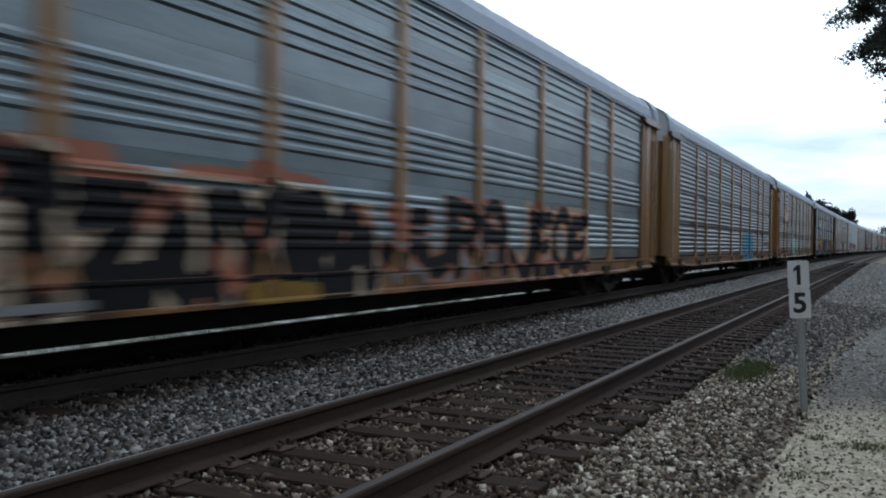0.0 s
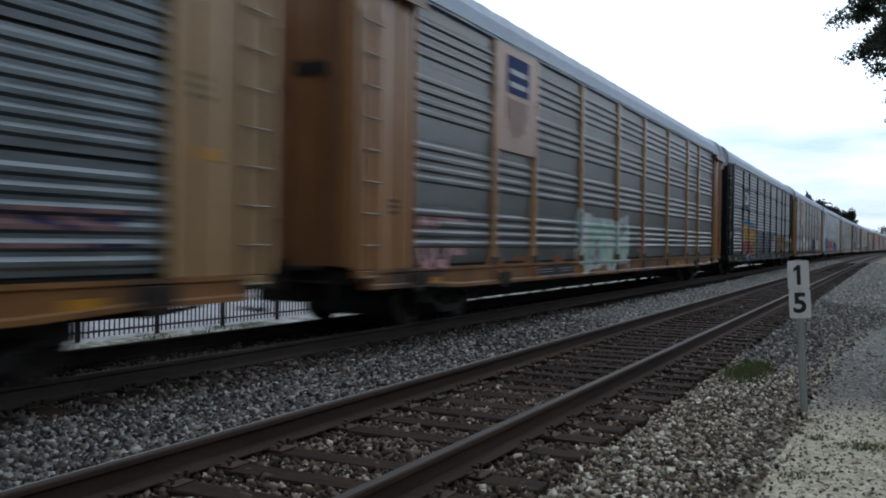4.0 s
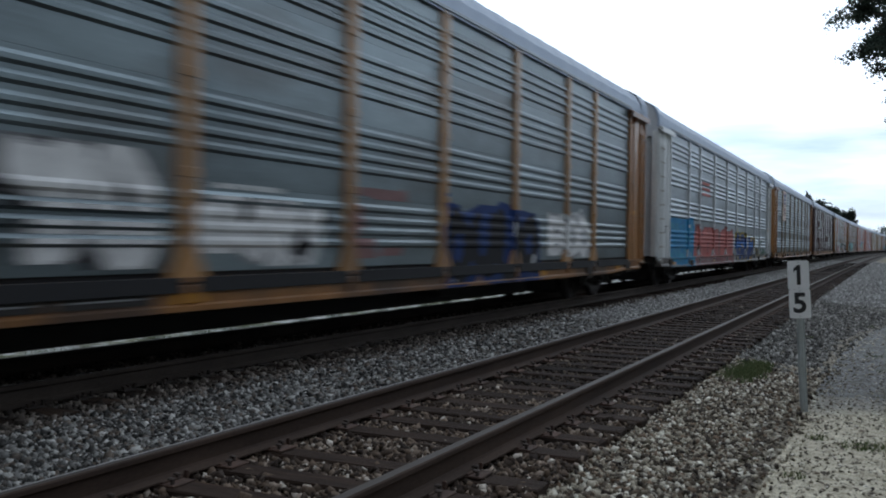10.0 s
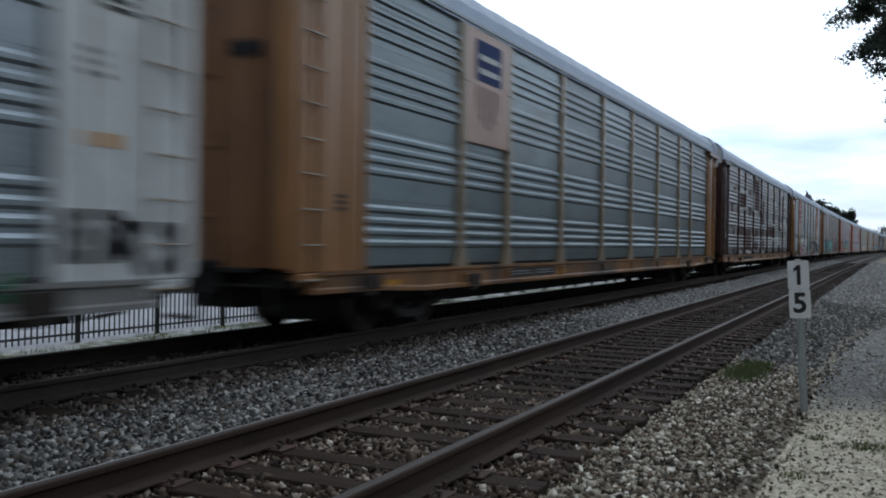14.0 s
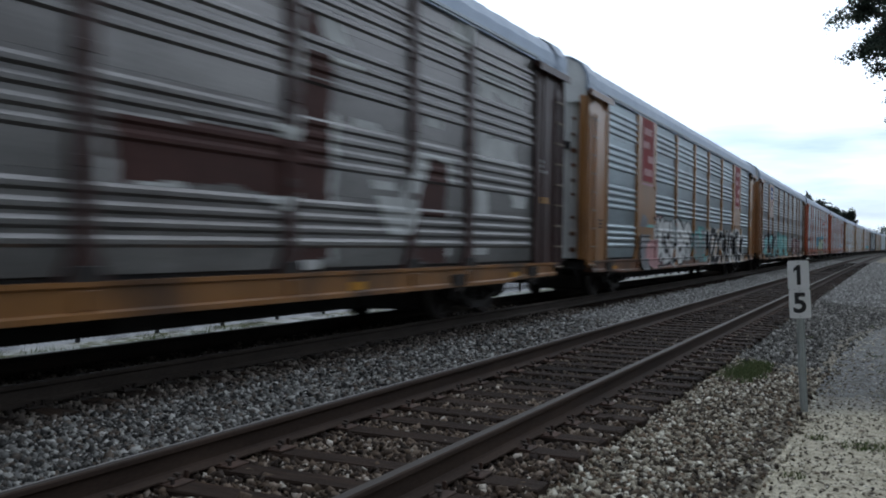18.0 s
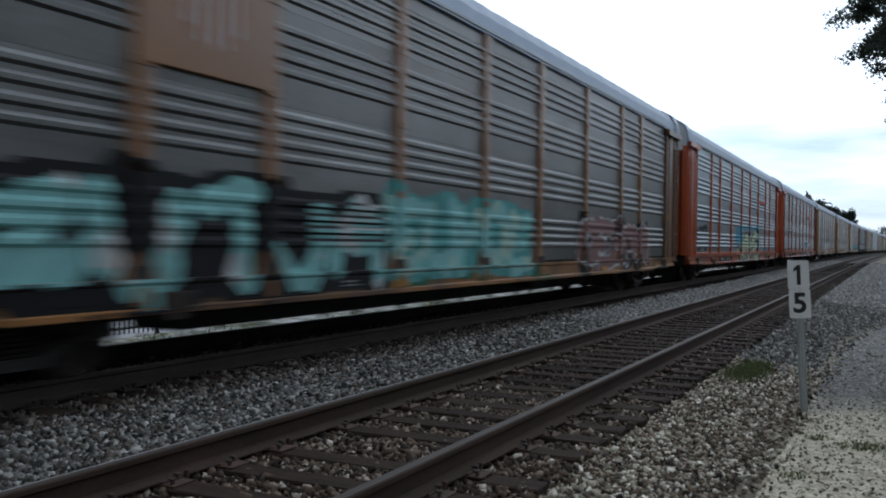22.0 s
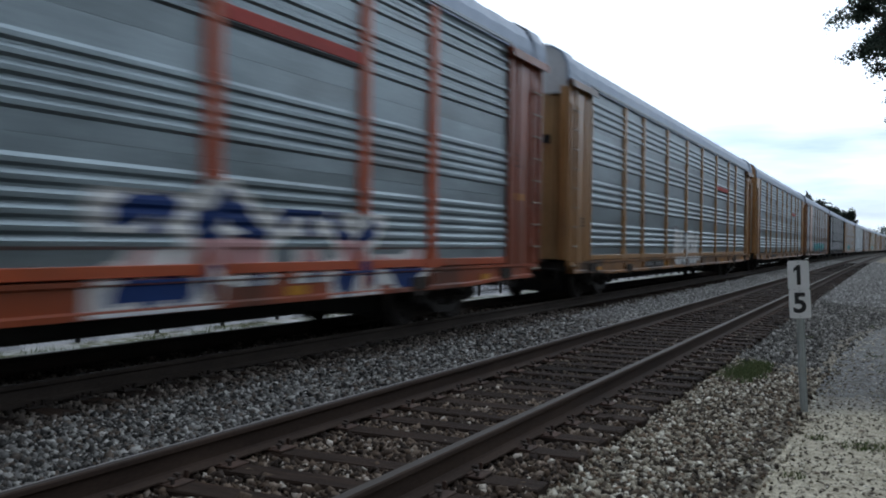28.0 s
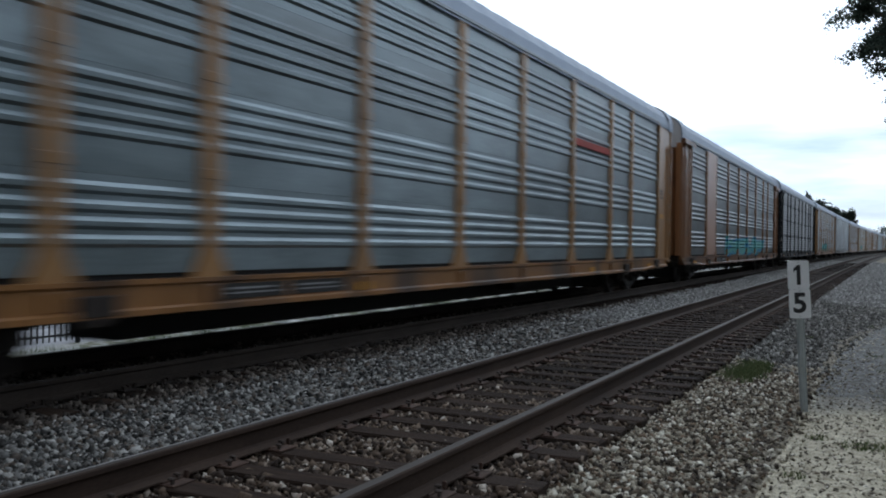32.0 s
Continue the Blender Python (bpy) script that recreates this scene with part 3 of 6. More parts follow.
def track(label, x0, z0, ties, seed, fittings, side):
    rs = random.Random(seed)
    near = side is M["rail"]
    t = thing("railway_track", label, "railway track", kind="structure")
    for s in (-1, 1):
        part("rail", rail_mesh(x0 + s * GAUGE / 2, z0, side, (M["rail_top"] if s > 0 else M["rail_top_glint"]) if near else M["rail_top_grimy"]), t, "rusty steel rail with a worn bright head")
    kinds = [tie_mesh(seed + k) for k in range(6)]
    iron = M["plate"] if near else M["plate_grimy"]
    pm, sm, am = plate_mesh(iron), spike_mesh(), anchor_mesh(iron)
    far = Build()
    for y in ties:
        b, h = bend(y)
        dx, rz = rs.uniform(-0.05, 0.05), rs.uniform(-0.8, 0.8)
        if y > 62:
            for p, q in (((-1.3, -0.115, -0.18), (1.3, 0.115, 0)),):
                far.box((x0 + b + p[0], y + p[1], z0 - 0.2 + p[2]), (x0 + b + q[0], y + q[1], z0 - 0.2 + q[2]))
            continue
        m = Matrix.Translation((x0 + b + dx, y + rs.uniform(-0.015, 0.015), z0 - 0.2 + rs.uniform(-0.006, 0.003))) @ Matrix.Rotation(radians(rz), 4, "Z")
        part("tie", rs.choice(kinds), t, at=m)
        if 0 < y < fittings:
            for s in (-1, 1):
                rx = x0 + s * GAUGE / 2
                part("tie_plate", pm, t, at=(rx, y, z0 - 0.2))
                if y < fittings * 0.55:
                    for ex, ey in ((0.085, 0.05), (-0.085, -0.05), (0.14, -0.06)):
                        flip = Matrix.Rotation(0 if ex > 0 else math.pi, 4, "Z")
                        part("spike", sm, t, at=Matrix.Translation((rx + ex, y + ey, z0 - 0.19)) @ flip)
                    if rs.random() < 0.75:
                        part("rail_anchor", am, t, at=(rx, y + 0.135, z0 - 0.16))
    if far.v:
        tagged(part("tie", far.mesh("tie", M["tie"]), t), "distant weathered ties further up the line", kind="stuff")
    return t


def scatter(rs, x0, x1, y0, y1, per_m2, keep=None):
    n = int((x1 - x0) * (y1 - y0) * per_m2)
    p = np.stack([rs.uniform(x0, x1, n), rs.uniform(y0, y1, n)], 1)
    if keep is not None:
        p = p[keep(p[:, 0], p[:, 1])]
    return p


def off_ties(ties, share, rs):
    t = np.array(ties)

    def keep(x, y):
        d = np.abs(y[:, None] - t[None]).min(1)
        return (d > 0.125) | (rs.uniform(size=len(y)) < share)
    return keep


def ballast():
    rs = np.random.RandomState(11)

    def layer(p, lo, hi, raise_by=0.0):
        size = rs.uniform(lo, hi, len(p)) * rs.uniform(0.75, 1.15, len(p))
        z = np.array([bed_z(x, y) for x, y in p])
        b = np.array([bend(y)[0] for y in p[:, 1]])
        return np.stack([p[:, 0] + b, p[:, 1], z + size * 0.18 + rs.uniform(-0.008, 0.015, len(p)) + raise_by], 1), size

    def make(chunks, mat, seed, label):
        pts = np.concatenate([c[0] for c in chunks])
        size = np.concatenate([c[1] for c in chunks])
        ob = part("ballast", stones("ballast", pts, size, mat, seed))
        tagged(ob, label, "ballast", kind="stuff")

    inside = lambda x, y: x < np.interp(y, [0, 9, 13, 18, 26, 45], [-0.95, -0.9, -0.85, -0.7, 0.6, 1.6]) + rs.normal(0, 0.10, len(x))
    # between the tracks; the grey stone ends in an uneven line before the far ties
    west = lambda x, y: x > -5.80 + rs.normal(0, 0.09, len(x))
    make([layer(scatter(rs, -6.05, -4.45, 3, 12, 2100, west), 0.018, 0.053), layer(scatter(rs, -6.05, -4.45, 12, 18, 1250, west), 0.022, 0.060), layer(scatter(rs, -5.9, -4.45, -14, 3, 420, west), 0.035, 0.075)] , M["ballast"], 1, "clean grey and white crushed stone between the tracks")
    make([layer(scatter(rs, -6.05, -4.45, 17.5, 48, 520, west), 0.03, 0.072), layer(scatter(rs, -6.1, -4.45, 44, 110, 210), 0.045, 0.08)], M["ballast_pale"], 9, "pale stone between the tracks further up, lightened for haze")
    # cribs of the empty track; stones lie lower than the ties, with a few left on top
    ot = off_ties(NEAR_TIES, 0.11, rs)
    make([layer(scatter(rs, -4.5, -1.9, 3, 9, 1350, ot), 0.018, 0.055, 0.03), layer(scatter(rs, -4.5, -1.9, -14, 3, 320, ot), 0.03, 0.065, 0.0)], M["ballast_rusty"], 2, "rust-stained brown stone between the ties")
    make([layer(scatter(rs, -4.5, -1.9, 8, 17, 1000, ot), 0.02, 0.055, 0.028), layer(scatter(rs, -4.5, -1.9, 16, 40, 400, ot), 0.035, 0.065, 0.012)], M["ballast_brown"], 7, "fouled brown stone between the ties further up")
    # shoulder on the camera's side
    make([layer(scatter(rs, -1.95, -0.55, 4, 13.3, 2500, inside), 0.011, 0.044), layer(scatter(rs, -1.95, -0.75, -14, 4, 420, inside), 0.025, 0.06)], M["ballast_tan"], 3, "grey and tan crushed stone on the track shoulder")
    make([layer(scatter(rs, -1.95, 1.7, 12.5, 30, 430, inside), 0.022, 0.058)], M["ballast_mid"], 12, "grey crushed stone on the shoulder beyond the milepost, shade painted into its colour")
    make([layer(scatter(rs, -1.95, 1.7, 28, 48, 300, inside), 0.03, 0.066), layer(scatter(rs, -1.9, 1.6, 45, 110, 190), 0.04, 0.075)], M["ballast_pale"], 8, "pale crushed stone on the shoulder further up, lightened for haze")
    # stone under the train, coloured dark to carry the train's shade
    od = off_ties(FAR_TIES, 0.05, rs)
    make([layer(scatter(rs, -8.7, -6.0, 3, 20, 320, od), 0.03, 0.065), layer(scatter(rs, -6.05, -5.7, 3, 30, 700), 0.02, 0.055), layer(scatter(rs, -10.2, -8.7, 4, 26, 200), 0.035, 0.07)], M["ballast_dark"], 4, "dark stone under the train, the train's shade put into its colour")


def small_ground_cover():
    rs = np.random.RandomState(23)
    # pebbles and dead leaves on the sand
    p = np.concatenate([scatter(rs, -1.0, 3.2, 5.2, 13, 190), scatter(rs, -1.0, 5.5, 13, 42, 110)])
    z = np.full(len(p), -0.366)
    part_ob = part("pebble_scatter", stones("pebbles", np.stack([p[:, 0], p[:, 1], z], 1), rs.uniform(0.008, 0.030, len(p)) * np.where(p[:, 1] > 13, 1.7, 1.0), M["pebble"], 6, 0.4))
    tagged(part_ob, "small pale pebbles strewn over the sand", "pebbles", kind="stuff")
    p = np.concatenate([scatter(rs, -1.95, -0.8, 4.5, 13, 260), scatter(rs, -0.9, 0.6, 5.2, 15, 110)])
    n = len(p)
    a = rs.uniform(0, 6.283, n)
    s = rs.uniform(0.012, 0.04, n)
    u = np.stack([np.cos(a), np.sin(a), rs.uniform(-0.2, 0.3, n)], 1) * s[:, None]
    w = np.stack([-np.sin(a), np.cos(a), rs.uniform(-0.2, 0.3, n)], 1) * (s * 0.45)[:, None]
    c = np.stack([p[:, 0], p[:, 1], np.where(p[:, 0] < -0.95, -0.255 - 0.09 * (p[:, 0] + 1.95), -0.345)], 1)
    tris = np.stack([c - u, c + w, c + u, c - w], 1)
    tagged(part("leaf_litter", blades("leaf_litter", tris, M["litter"])), "brown dead leaves and twigs lying on the ground", "leaf litter", kind="stuff")

    def tuft(centres, blades_each, height, spread):
        out = []
        for cx, cy, cz, k in centres:
            n = int(blades_each * k)
            a = rs.uniform(0, 6.283, n)
            r = spread * np.sqrt(rs.uniform(0, 1, n)) * k
            bx, by = cx + np.cos(a) * r, cy + np.sin(a) * r * 1.4
            h = height * rs.uniform(0.4, 1.0, n)
            la = rs.uniform(0, 6.283, n)
            lean = h * rs.uniform(0.1, 0.7, n)
            wd = rs.uniform(0.003, 0.007, n)
            px, py = np.cos(la + 1.57) * wd, np.sin(la + 1.57) * wd
            zz = np.full(n, cz)
            out.append(np.stack([np.stack([bx - px, by - py, zz], 1), np.stack([bx + px, by + py, zz], 1), np.stack([bx + np.cos(la) * lean, by + np.sin(la) * lean, zz + h], 1)], 1))
        return np.concatenate(out)

    patch = [(-1.62 + rs.normal(0, 0.12), 11.9 + rs.normal(0, 0.5), -0.28, 1.0) for _ in range(34)]
    weeds = [(-0.55, 8.6, -0.37, 0.5), (-0.25, 8.4, -0.37, 0.7), (-0.1, 8.45, -0.37, 0.7), (-0.15, 8.35, -0.37, 0.6), (-0.6, 7.1, -0.37, 0.4), (-0.95, 7.5, -0.37, 0.6), (0.0, 13.6, -0.37, 0.8), (-0.2, 15.4, -0.37, 0.8), (0.4, 16.2, -0.37, 1.0), (0.9, 17, -0.37, 1.0), (0.2, 19, -0.36, 1.0), (-0.4, 21, -0.36, 1.0), (0.9, 22, -0.36, 1.0), (-1.3, 17.5, -0.32, 0.7)]
    verge = [(rs.uniform(-11.8, -10.5), rs.uniform(2, 24), -0.50, 1.0) for _ in range(60)]
    tris = np.concatenate([tuft(verge, 60, 0.16, 0.2), tuft(patch, 130, 0.075, 0.19), tuft(weeds, 150, 0.045, 0.2)])
    tagged(part("grass", blades("grass", tris, M["grass"])), "short green grass tufts growing in the gravel", "grass", kind="stuff")


# ---------------------------------------------------------------- milepost
def milepost():
    e = thing("milepost_sign", "white milepost sign with black digits 1 and 5 on galvanised post", "sign", at=Matrix.Translation((-0.765, 10.0, -0.38)) @ Matrix.Rotation(radians(-3.2), 4, "Y") @ Matrix.Rotation(radians(3), 4, "Z"))
    b = Build()
    # rolled U channel, open to the back, in two leaves
    out = [(-0.038, 0.0), (-0.026, 0.0), (-0.016, -0.024), (0.016, -0.024), (0.026, 0.0), (0.038, 0.0), (0.038, 0.004), (0.024, 0.004), (0.014, -0.019), (-0.014, -0.019), (-0.024, 0.004), (-0.038, 0.004)]
    b.sweep(out, [lambda u, v: (u, v, -0.05), lambda u, v: (u, v, 1.53)])
    for k in range(22):
        z = 0.1 + k * 0.068
        b.tube((0, -0.0245, z), (0, -0.0255, z), 0.005, 6)
    part("post", b.mesh("post", M["galv_post"]), e, "galvanised steel channel post")
    for k, (z, ch) in enumerate(((1.235, "1"), (0.945, "5"))):
        b = Build()
        w, h, r = 0.101, 0.1445, 0.018
        ring = []
        for cx, cz, a0 in ((w - r, h - r, 0), (-w + r, h - r, 90), (-w + r, -h + r, 180), (w - r, -h + r, 270)):
            for s in range(5):
                a = radians(a0 + s * 22.5)
                ring.append((cx + r * math.cos(a), cz + r * math.sin(a)))
        b.sweep(ring, [lambda u, v: (u, -0.033, v), lambda u, v: (u, -0.030, v)])
        plate = part("sign_plate", b.mesh("sign_plate", M["sign_white"]), e, "white sheet-metal plate", at=(0.004 if k else 0, 0, z + 0.143))
        if ch == "1":
            # a stem with a slanting flag
            d = Build()
            d.sweep([(-0.016, -0.098), (0.020, -0.098), (0.020, 0.100), (-0.006, 0.100), (-0.046, 0.066), (-0.046, 0.032), (-0.016, 0.054)], [lambda u, v: (u, v, 0.0008), lambda u, v: (u, v, -0.0008)])
            me = d.mesh("digit", M["ink"])
        else:
            cu = bpy.data.curves.new("digit", "FONT")
            cu.body, cu.size, cu.align_x, cu.align_y, cu.extrude, cu.offset = ch, 0.275, "CENTER", "CENTER", 0.0008, 0.008
            tmp = new("digit", cu)
            bpy.context.view_layer.update()
            me = bpy.data.meshes.new_from_object(tmp.evaluated_get(bpy.context.evaluated_depsgraph_get()))
            bpy.data.objects.remove(tmp)
            me.materials.clear()
            me.materials.append(M["ink"])
        part("digit", me, plate, "black numeral " + ch, at=Matrix.Translation((0.0, -0.0355, 0)) @ Matrix.Rotation(radians(90), 4, "X"))
        bolt = Build().tube((0, -0.0335, 0), (0, -0.038, 0), 0.006, 6)
        part("bolt", bolt.mesh("bolt", M["galv_post"]), plate, at=(0, 0, 0.128))
        part("bolt", bolt.mesh("bolt", M["galv_post"]), plate, at=(0, 0, -0.128))


# ---------------------------------------------------------------- fence behind the train
def fence():
    x0, y0, z0, bay = -12.0, 3.78, -0.48, 1.83
    e = thing("iron_fence", "black iron picket fence along the far side of the railway", "fence", at=(x0, y0, z0))
    post = Build().box((-0.032, -0.032, -0.1), (0.032, 0.032, 1.75), 0.004).box((-0.04, -0.04, 1.75), (0.04, 0.04, 1.78), 0.01).mesh("post", M["black_iron"])
    bar = Build().box((-0.018, 0.032, -0.018), (0.018, bay - 0.032, 0.018), 0.003).mesh("fence_rail", M["black_iron"])
    pk = Build().box((-0.009, -0.009, 0.06), (0.009, 0.009, 1.62)).tube((0, 0, 1.62), (0, 0, 1.69), 0.012, 4, 0.001).mesh("picket", M["black_iron"])
    for k in range(17):
        part("post", post, e, at=(0, k * bay, 0))
        if k == 16:
            break
        for z in (0.16, 1.42):
            part("fence_rail", bar, e, at=(0, k * bay, z))
        for j in range(1, 16):
            part("picket", pk, e, at=(0, k * bay + j * bay / 16, 0))
    far = Build()
    for k in range(16, 44):
        y = k * bay
        s = bend(y + y0)[0]
        far.box((s - 0.032, y - 0.032, -0.1), (s + 0.032, y + 0.032, 1.76))
        for z in (0.16, 1.42):
            far.box((s - 0.018, y, z - 0.018), (s + 0.018, y + bay, z + 0.018))
        for j in range(1, 16):
            far.box((s - 0.009, y + j * bay / 16 - 0.009, 0.06), (s + 0.009, y + j * bay / 16 + 0.009, 1.68))
    tagged(part("picket", far.mesh("picket", M["black_iron"]), e), "distant stretch of the same fence", kind="stuff")


# ---------------------------------------------------------------- trees
def limb(b, a, c, r0, r1, rs, steps=5, wob=0.08):
    a, c = Vector(a), Vector(c)
    pts = [a.lerp(c, k / steps) + Vector((rs.uniform(-1, 1), rs.uniform(-1, 1), rs.uniform(-0.5, 0.5))) * wob * (c - a).length * (0 < k < steps) for k in range(steps + 1)]
    for k in range(steps):
        b.tube(pts[k], pts[k + 1], r0 + (r1 - r0) * k / steps, 7, r0 + (r1 - r0) * (k + 1) / steps)
    return pts


def leaf_quads(centres, rs, size, droop=0.4):
    n = len(centres)
    a, e = rs.uniform(0, 6.283, n), rs.uniform(-0.9, 0.6, n) - droop * 0.5
    u = np.stack([np.cos(a) * np.cos(e), np.sin(a) * np.cos(e), np.sin(e)], 1)
    w = np.cross(u, rs.normal(size=(n, 3)))
    w /= np.linalg.norm(w, axis=1, keepdims=True)
    s = size * rs.uniform(0.6, 1.25, n)[:, None]
    c = np.array(centres)
    return np.stack([c - u * s * 0.5, c - u * s * 0.1 + w * s * 0.24, c + u * s * 0.28 + w * s * 0.17, c + u * s * 0.55, c + u * s * 0.28 - w * s * 0.17, c - u * s * 0.1 - w * s * 0.24], 1)


def overhanging_tree():
    """A broad tree beside the path: its lowest boughs hang into the picture."""
    rs, rn = random.Random(5), np.random.RandomState(5)
    base = Vector((4.78, 13.5, -0.30))
    e = thing("broadleaf_tree", "dark green broadleaf tree with low boughs hanging over the path", "tree", at=base)
    b = Build()
    b.tube((0, 0, -0.1), (0.05, 0, 0.4), 0.34, 10, 0.25)
    limb(b, (0.05, 0, 0.4), (0.2, 0.1, 3.0), 0.25, 0.19, rs, 4, 0.02)
    centres = []
    tips = []
    for k in range(15):
        a = k * 2.399 + 0.4
        r, z = rs.uniform(2.2, 4.4), rs.uniform(4.2, 7.6)
        tips.append(((0.2 + r * math.cos(a), 0.1 + r * math.sin(a), z), rs.uniform(2.2, 3.0)))
    # boughs that reach towards the tracks
    low = [((-5.15, 0.0, 5.02), 2.8), ((-5.1, 0.0, 4.72), 2.7), ((-5.0, -0.3, 4.92), 2.4), ((-4.95, 0.2, 4.50), 2.6), ((-5.05, 0.1, 4.30), 2.6), ((-4.85, 0.3, 4.75), 2.6), ((-4.8, 0.0, 4.40), 2.9), ((-4.75, -0.2, 5.0), 2.9),
           ((-4.7, 0.4, 4.65), 2.8), ((-4.75, -0.3, 4.15), 2.3), ((-4.6, 0.2, 4.35), 2.6), ((-4.85, 0.0, 3.95), 2.4), ((-4.72, 0.1, 3.55), 2.2)]
    tips += low
    for tip, zf in tips:
        pts = limb(b, (0.2, 0.1, zf), tip, 0.075, 0.012, rs, 6, 0.06)
        for i in range(2, len(pts)):
            g = 0.42 if (tip, zf) in low else 1.0
            for _ in range(5):
                q = pts[i] + Vector((rs.gauss(0, 0.45) * g, rs.gauss(0, 0.45) * g, rs.gauss(-0.1, 0.3) * g))
                limb(b, pts[i], q, 0.012, 0.004, rs, 2, 0.1)
                m = 190
                c = np.array(pts[i]) + (np.array(q) - np.array(pts[i])) * rn.uniform(0.2, 1.15, (m, 1)) + rn.normal(0, 0.13 * g, (m, 3))
                centres.append(c)
    part("trunk", b.mesh("trunk", M["bark"]), e, "grey-brown trunk and limbs")
    c = np.concatenate(centres)
    part("crown", blades("crown", leaf_quads(c, rn, 0.054), M["leaf"]), e, "dark small leaves against the sky")


def far_tree(x, y, h, w, seed, low=0.35, label="dark green tree far up the line", group="trees beyond the train"):
    rs, rn = random.Random(seed), np.random.RandomState(seed)
    e = thing("distant_tree", label, "tree", group=group, at=(x, y, -0.4))
    b = Build()
    limb(b, (0, 0, -0.3), (0, 0, h * 0.9), h * 0.022, h * 0.006, rs, 6, 0.01)
    cs = []
    for k in range(16):
        z = h * rs.uniform(low, 0.96)
        a = rs.uniform(0, 6.28)
        r = w * rs.uniform(0.3, 1.0) * (1.1 - 0.55 * (z / h - low) / (1 - low))
        tip = Vector((r * math.cos(a), r * math.sin(a), z))
        limb(b, (0, 0, z * 0.9), tip, h * 0.008, h * 0.002, rs, 2, 0.05)
        m = 70
        cs.append(np.array(tip) + rn.normal(0, 1, (m, 3)) * np.array([0.26 * w, 0.26 * w, 0.05 * h]))
    part("trunk", b.mesh("trunk", M["bark"]), e)
    part("crown", blades("crown", leaf_quads(np.concatenate(cs), rn, h * 0.075), M["far_leaf"]), e)


def tree_line():
    rs = random.Random(77)
    # tall pair that stands above the train, then lower trees that close the view
    for x, y, h, w in ((-26.6, 345, 19.3, 1.9), (-22.4, 345, 17.2, 2.2), (-20.2, 349, 15.6, 2.4), (-18.2, 345, 15.6, 2.4), (-16.2, 350, 14.2, 2.4), (-14.4, 346, 13.2, 2.2), (-12.6, 347, 14.8, 1.5), (-11.9, 349, 12.2, 1.6), (-24.6, 352, 14.5, 2.4), (-29.5, 352, 15.5, 2.6)):
        far_tree(x, y, h, w, rs.randint(0, 9999))
    for k in range(16):
        far_tree(-9 + k * 5.0 + rs.uniform(-1.5, 1.5), 440 + rs.uniform(-15, 25), rs.uniform(9.6, 11.2), rs.uniform(4, 5), rs.randint(0, 9999), 0.12)
    # unseen trees added behind the path; they block low sky from the train's side
    for k in range(10):
        far_tree(12.5 + rs.uniform(-1, 2), -26 + k * 6.6 + rs.uniform(-1, 1), rs.uniform(7.4, 8.8), rs.uniform(3.2, 4.0), rs.randint(0, 9999), 0.04, "unseen dark green tree added behind the path to block low sky", "trees behind the path")
    # the added row goes on out of view, darkening the panels' reflections up the line
    for k in range(26):
        far_tree(9.6 + rs.uniform(-1, 1.5) + k * 0.12, 40 + k * 4.6 + rs.uniform(-1, 1), rs.uniform(7.6, 9.6), rs.uniform(3.0, 3.8), rs.randint(0, 9999), 0.04, "unseen dark green tree added beside the path to block low sky", "trees behind the path")
    # a dark bush beside the line that hides the train's far end
    for x, y, h, w in ((0.15, 150, 4.0, 0.75), (1.2, 151, 4.4, 1.0), (3.4, 150, 4.6, 1.7), (6.4, 149, 5.2, 2.0), (9.9, 152, 5.7, 2.4)):
        far_tree(x, y, h, w, rs.randint(0, 9999), 0.08)


ground_sheet()
trackbed()
milepost()
overhanging_tree()
tree_line()


# ---------------------------------------------------------------- auto-rack cars
HALF, ZONE = 13.62, 11.89           # half length over the end doors; half length of the panelled stretch
BAYS = [2.90, 1.90, 2.88, 2.90, 2.62, 2.90, 2.88, 1.90, 2.90]
EDGES = [-ZONE]
for _w in BAYS:
    EDGES.append(EDGES[-1] + _w)
PANEL_X, RIB, POST_X, SILL_X, PLATE_X = 1.315, 0.028, 1.374, 1.40, 1.355
SILL0, SILL1, EAVE = 0.555, 0.87, 4.68
STYLES = {
    "four": ([0.87, 1.77, 2.69, 3.74, 4.68], [1.20, 1.35, 1.49, 1.645, 2.125, 2.275, 2.435, 2.585, 3.065, 3.22, 3.375, 3.53, 3.88, 4.035, 4.19, 4.345], 0.0012),
    "five": ([0.87, 2.03, 3.08, 4.05, 4.68], [1.18, 1.30, 1.43, 1.555, 1.69, 1.82, 2.25, 2.38, 2.50, 2.63, 2.76, 3.40, 3.55, 3.71, 3.87, 4.20, 4.35, 4.50], 0.0012),
    "dense": ([0.87, 1.90, 2.86, 3.83, 4.68], [1.02, 1.165, 1.31, 1.455, 1.60, 1.745, 2.04, 2.185, 2.33, 2.475, 2.62, 2.75, 3.00, 3.145, 3.29, 3.435, 3.58, 3.71, 3.97, 4.115, 4.26, 4.405, 4.55], 0.02),
}
R0, R1, R2, R3 = -0.050, -0.020, 0.022, 0.060      # pressed rib: sloping underside, narrow crest, long top
CACHE = {}


def cached(key, make):
    if key not in CACHE:
        CACHE[key] = make()
    return CACHE[key]


def rib_out(style, z):
    for c in STYLES[style][1]:
        d = z - c
        if R0 < d < R3:
            return RIB * (d - R0) / (R1 - R0) if d < R1 else RIB if d < R2 else RIB * (R3 - d) / (R3 - R2)
    return 0.0


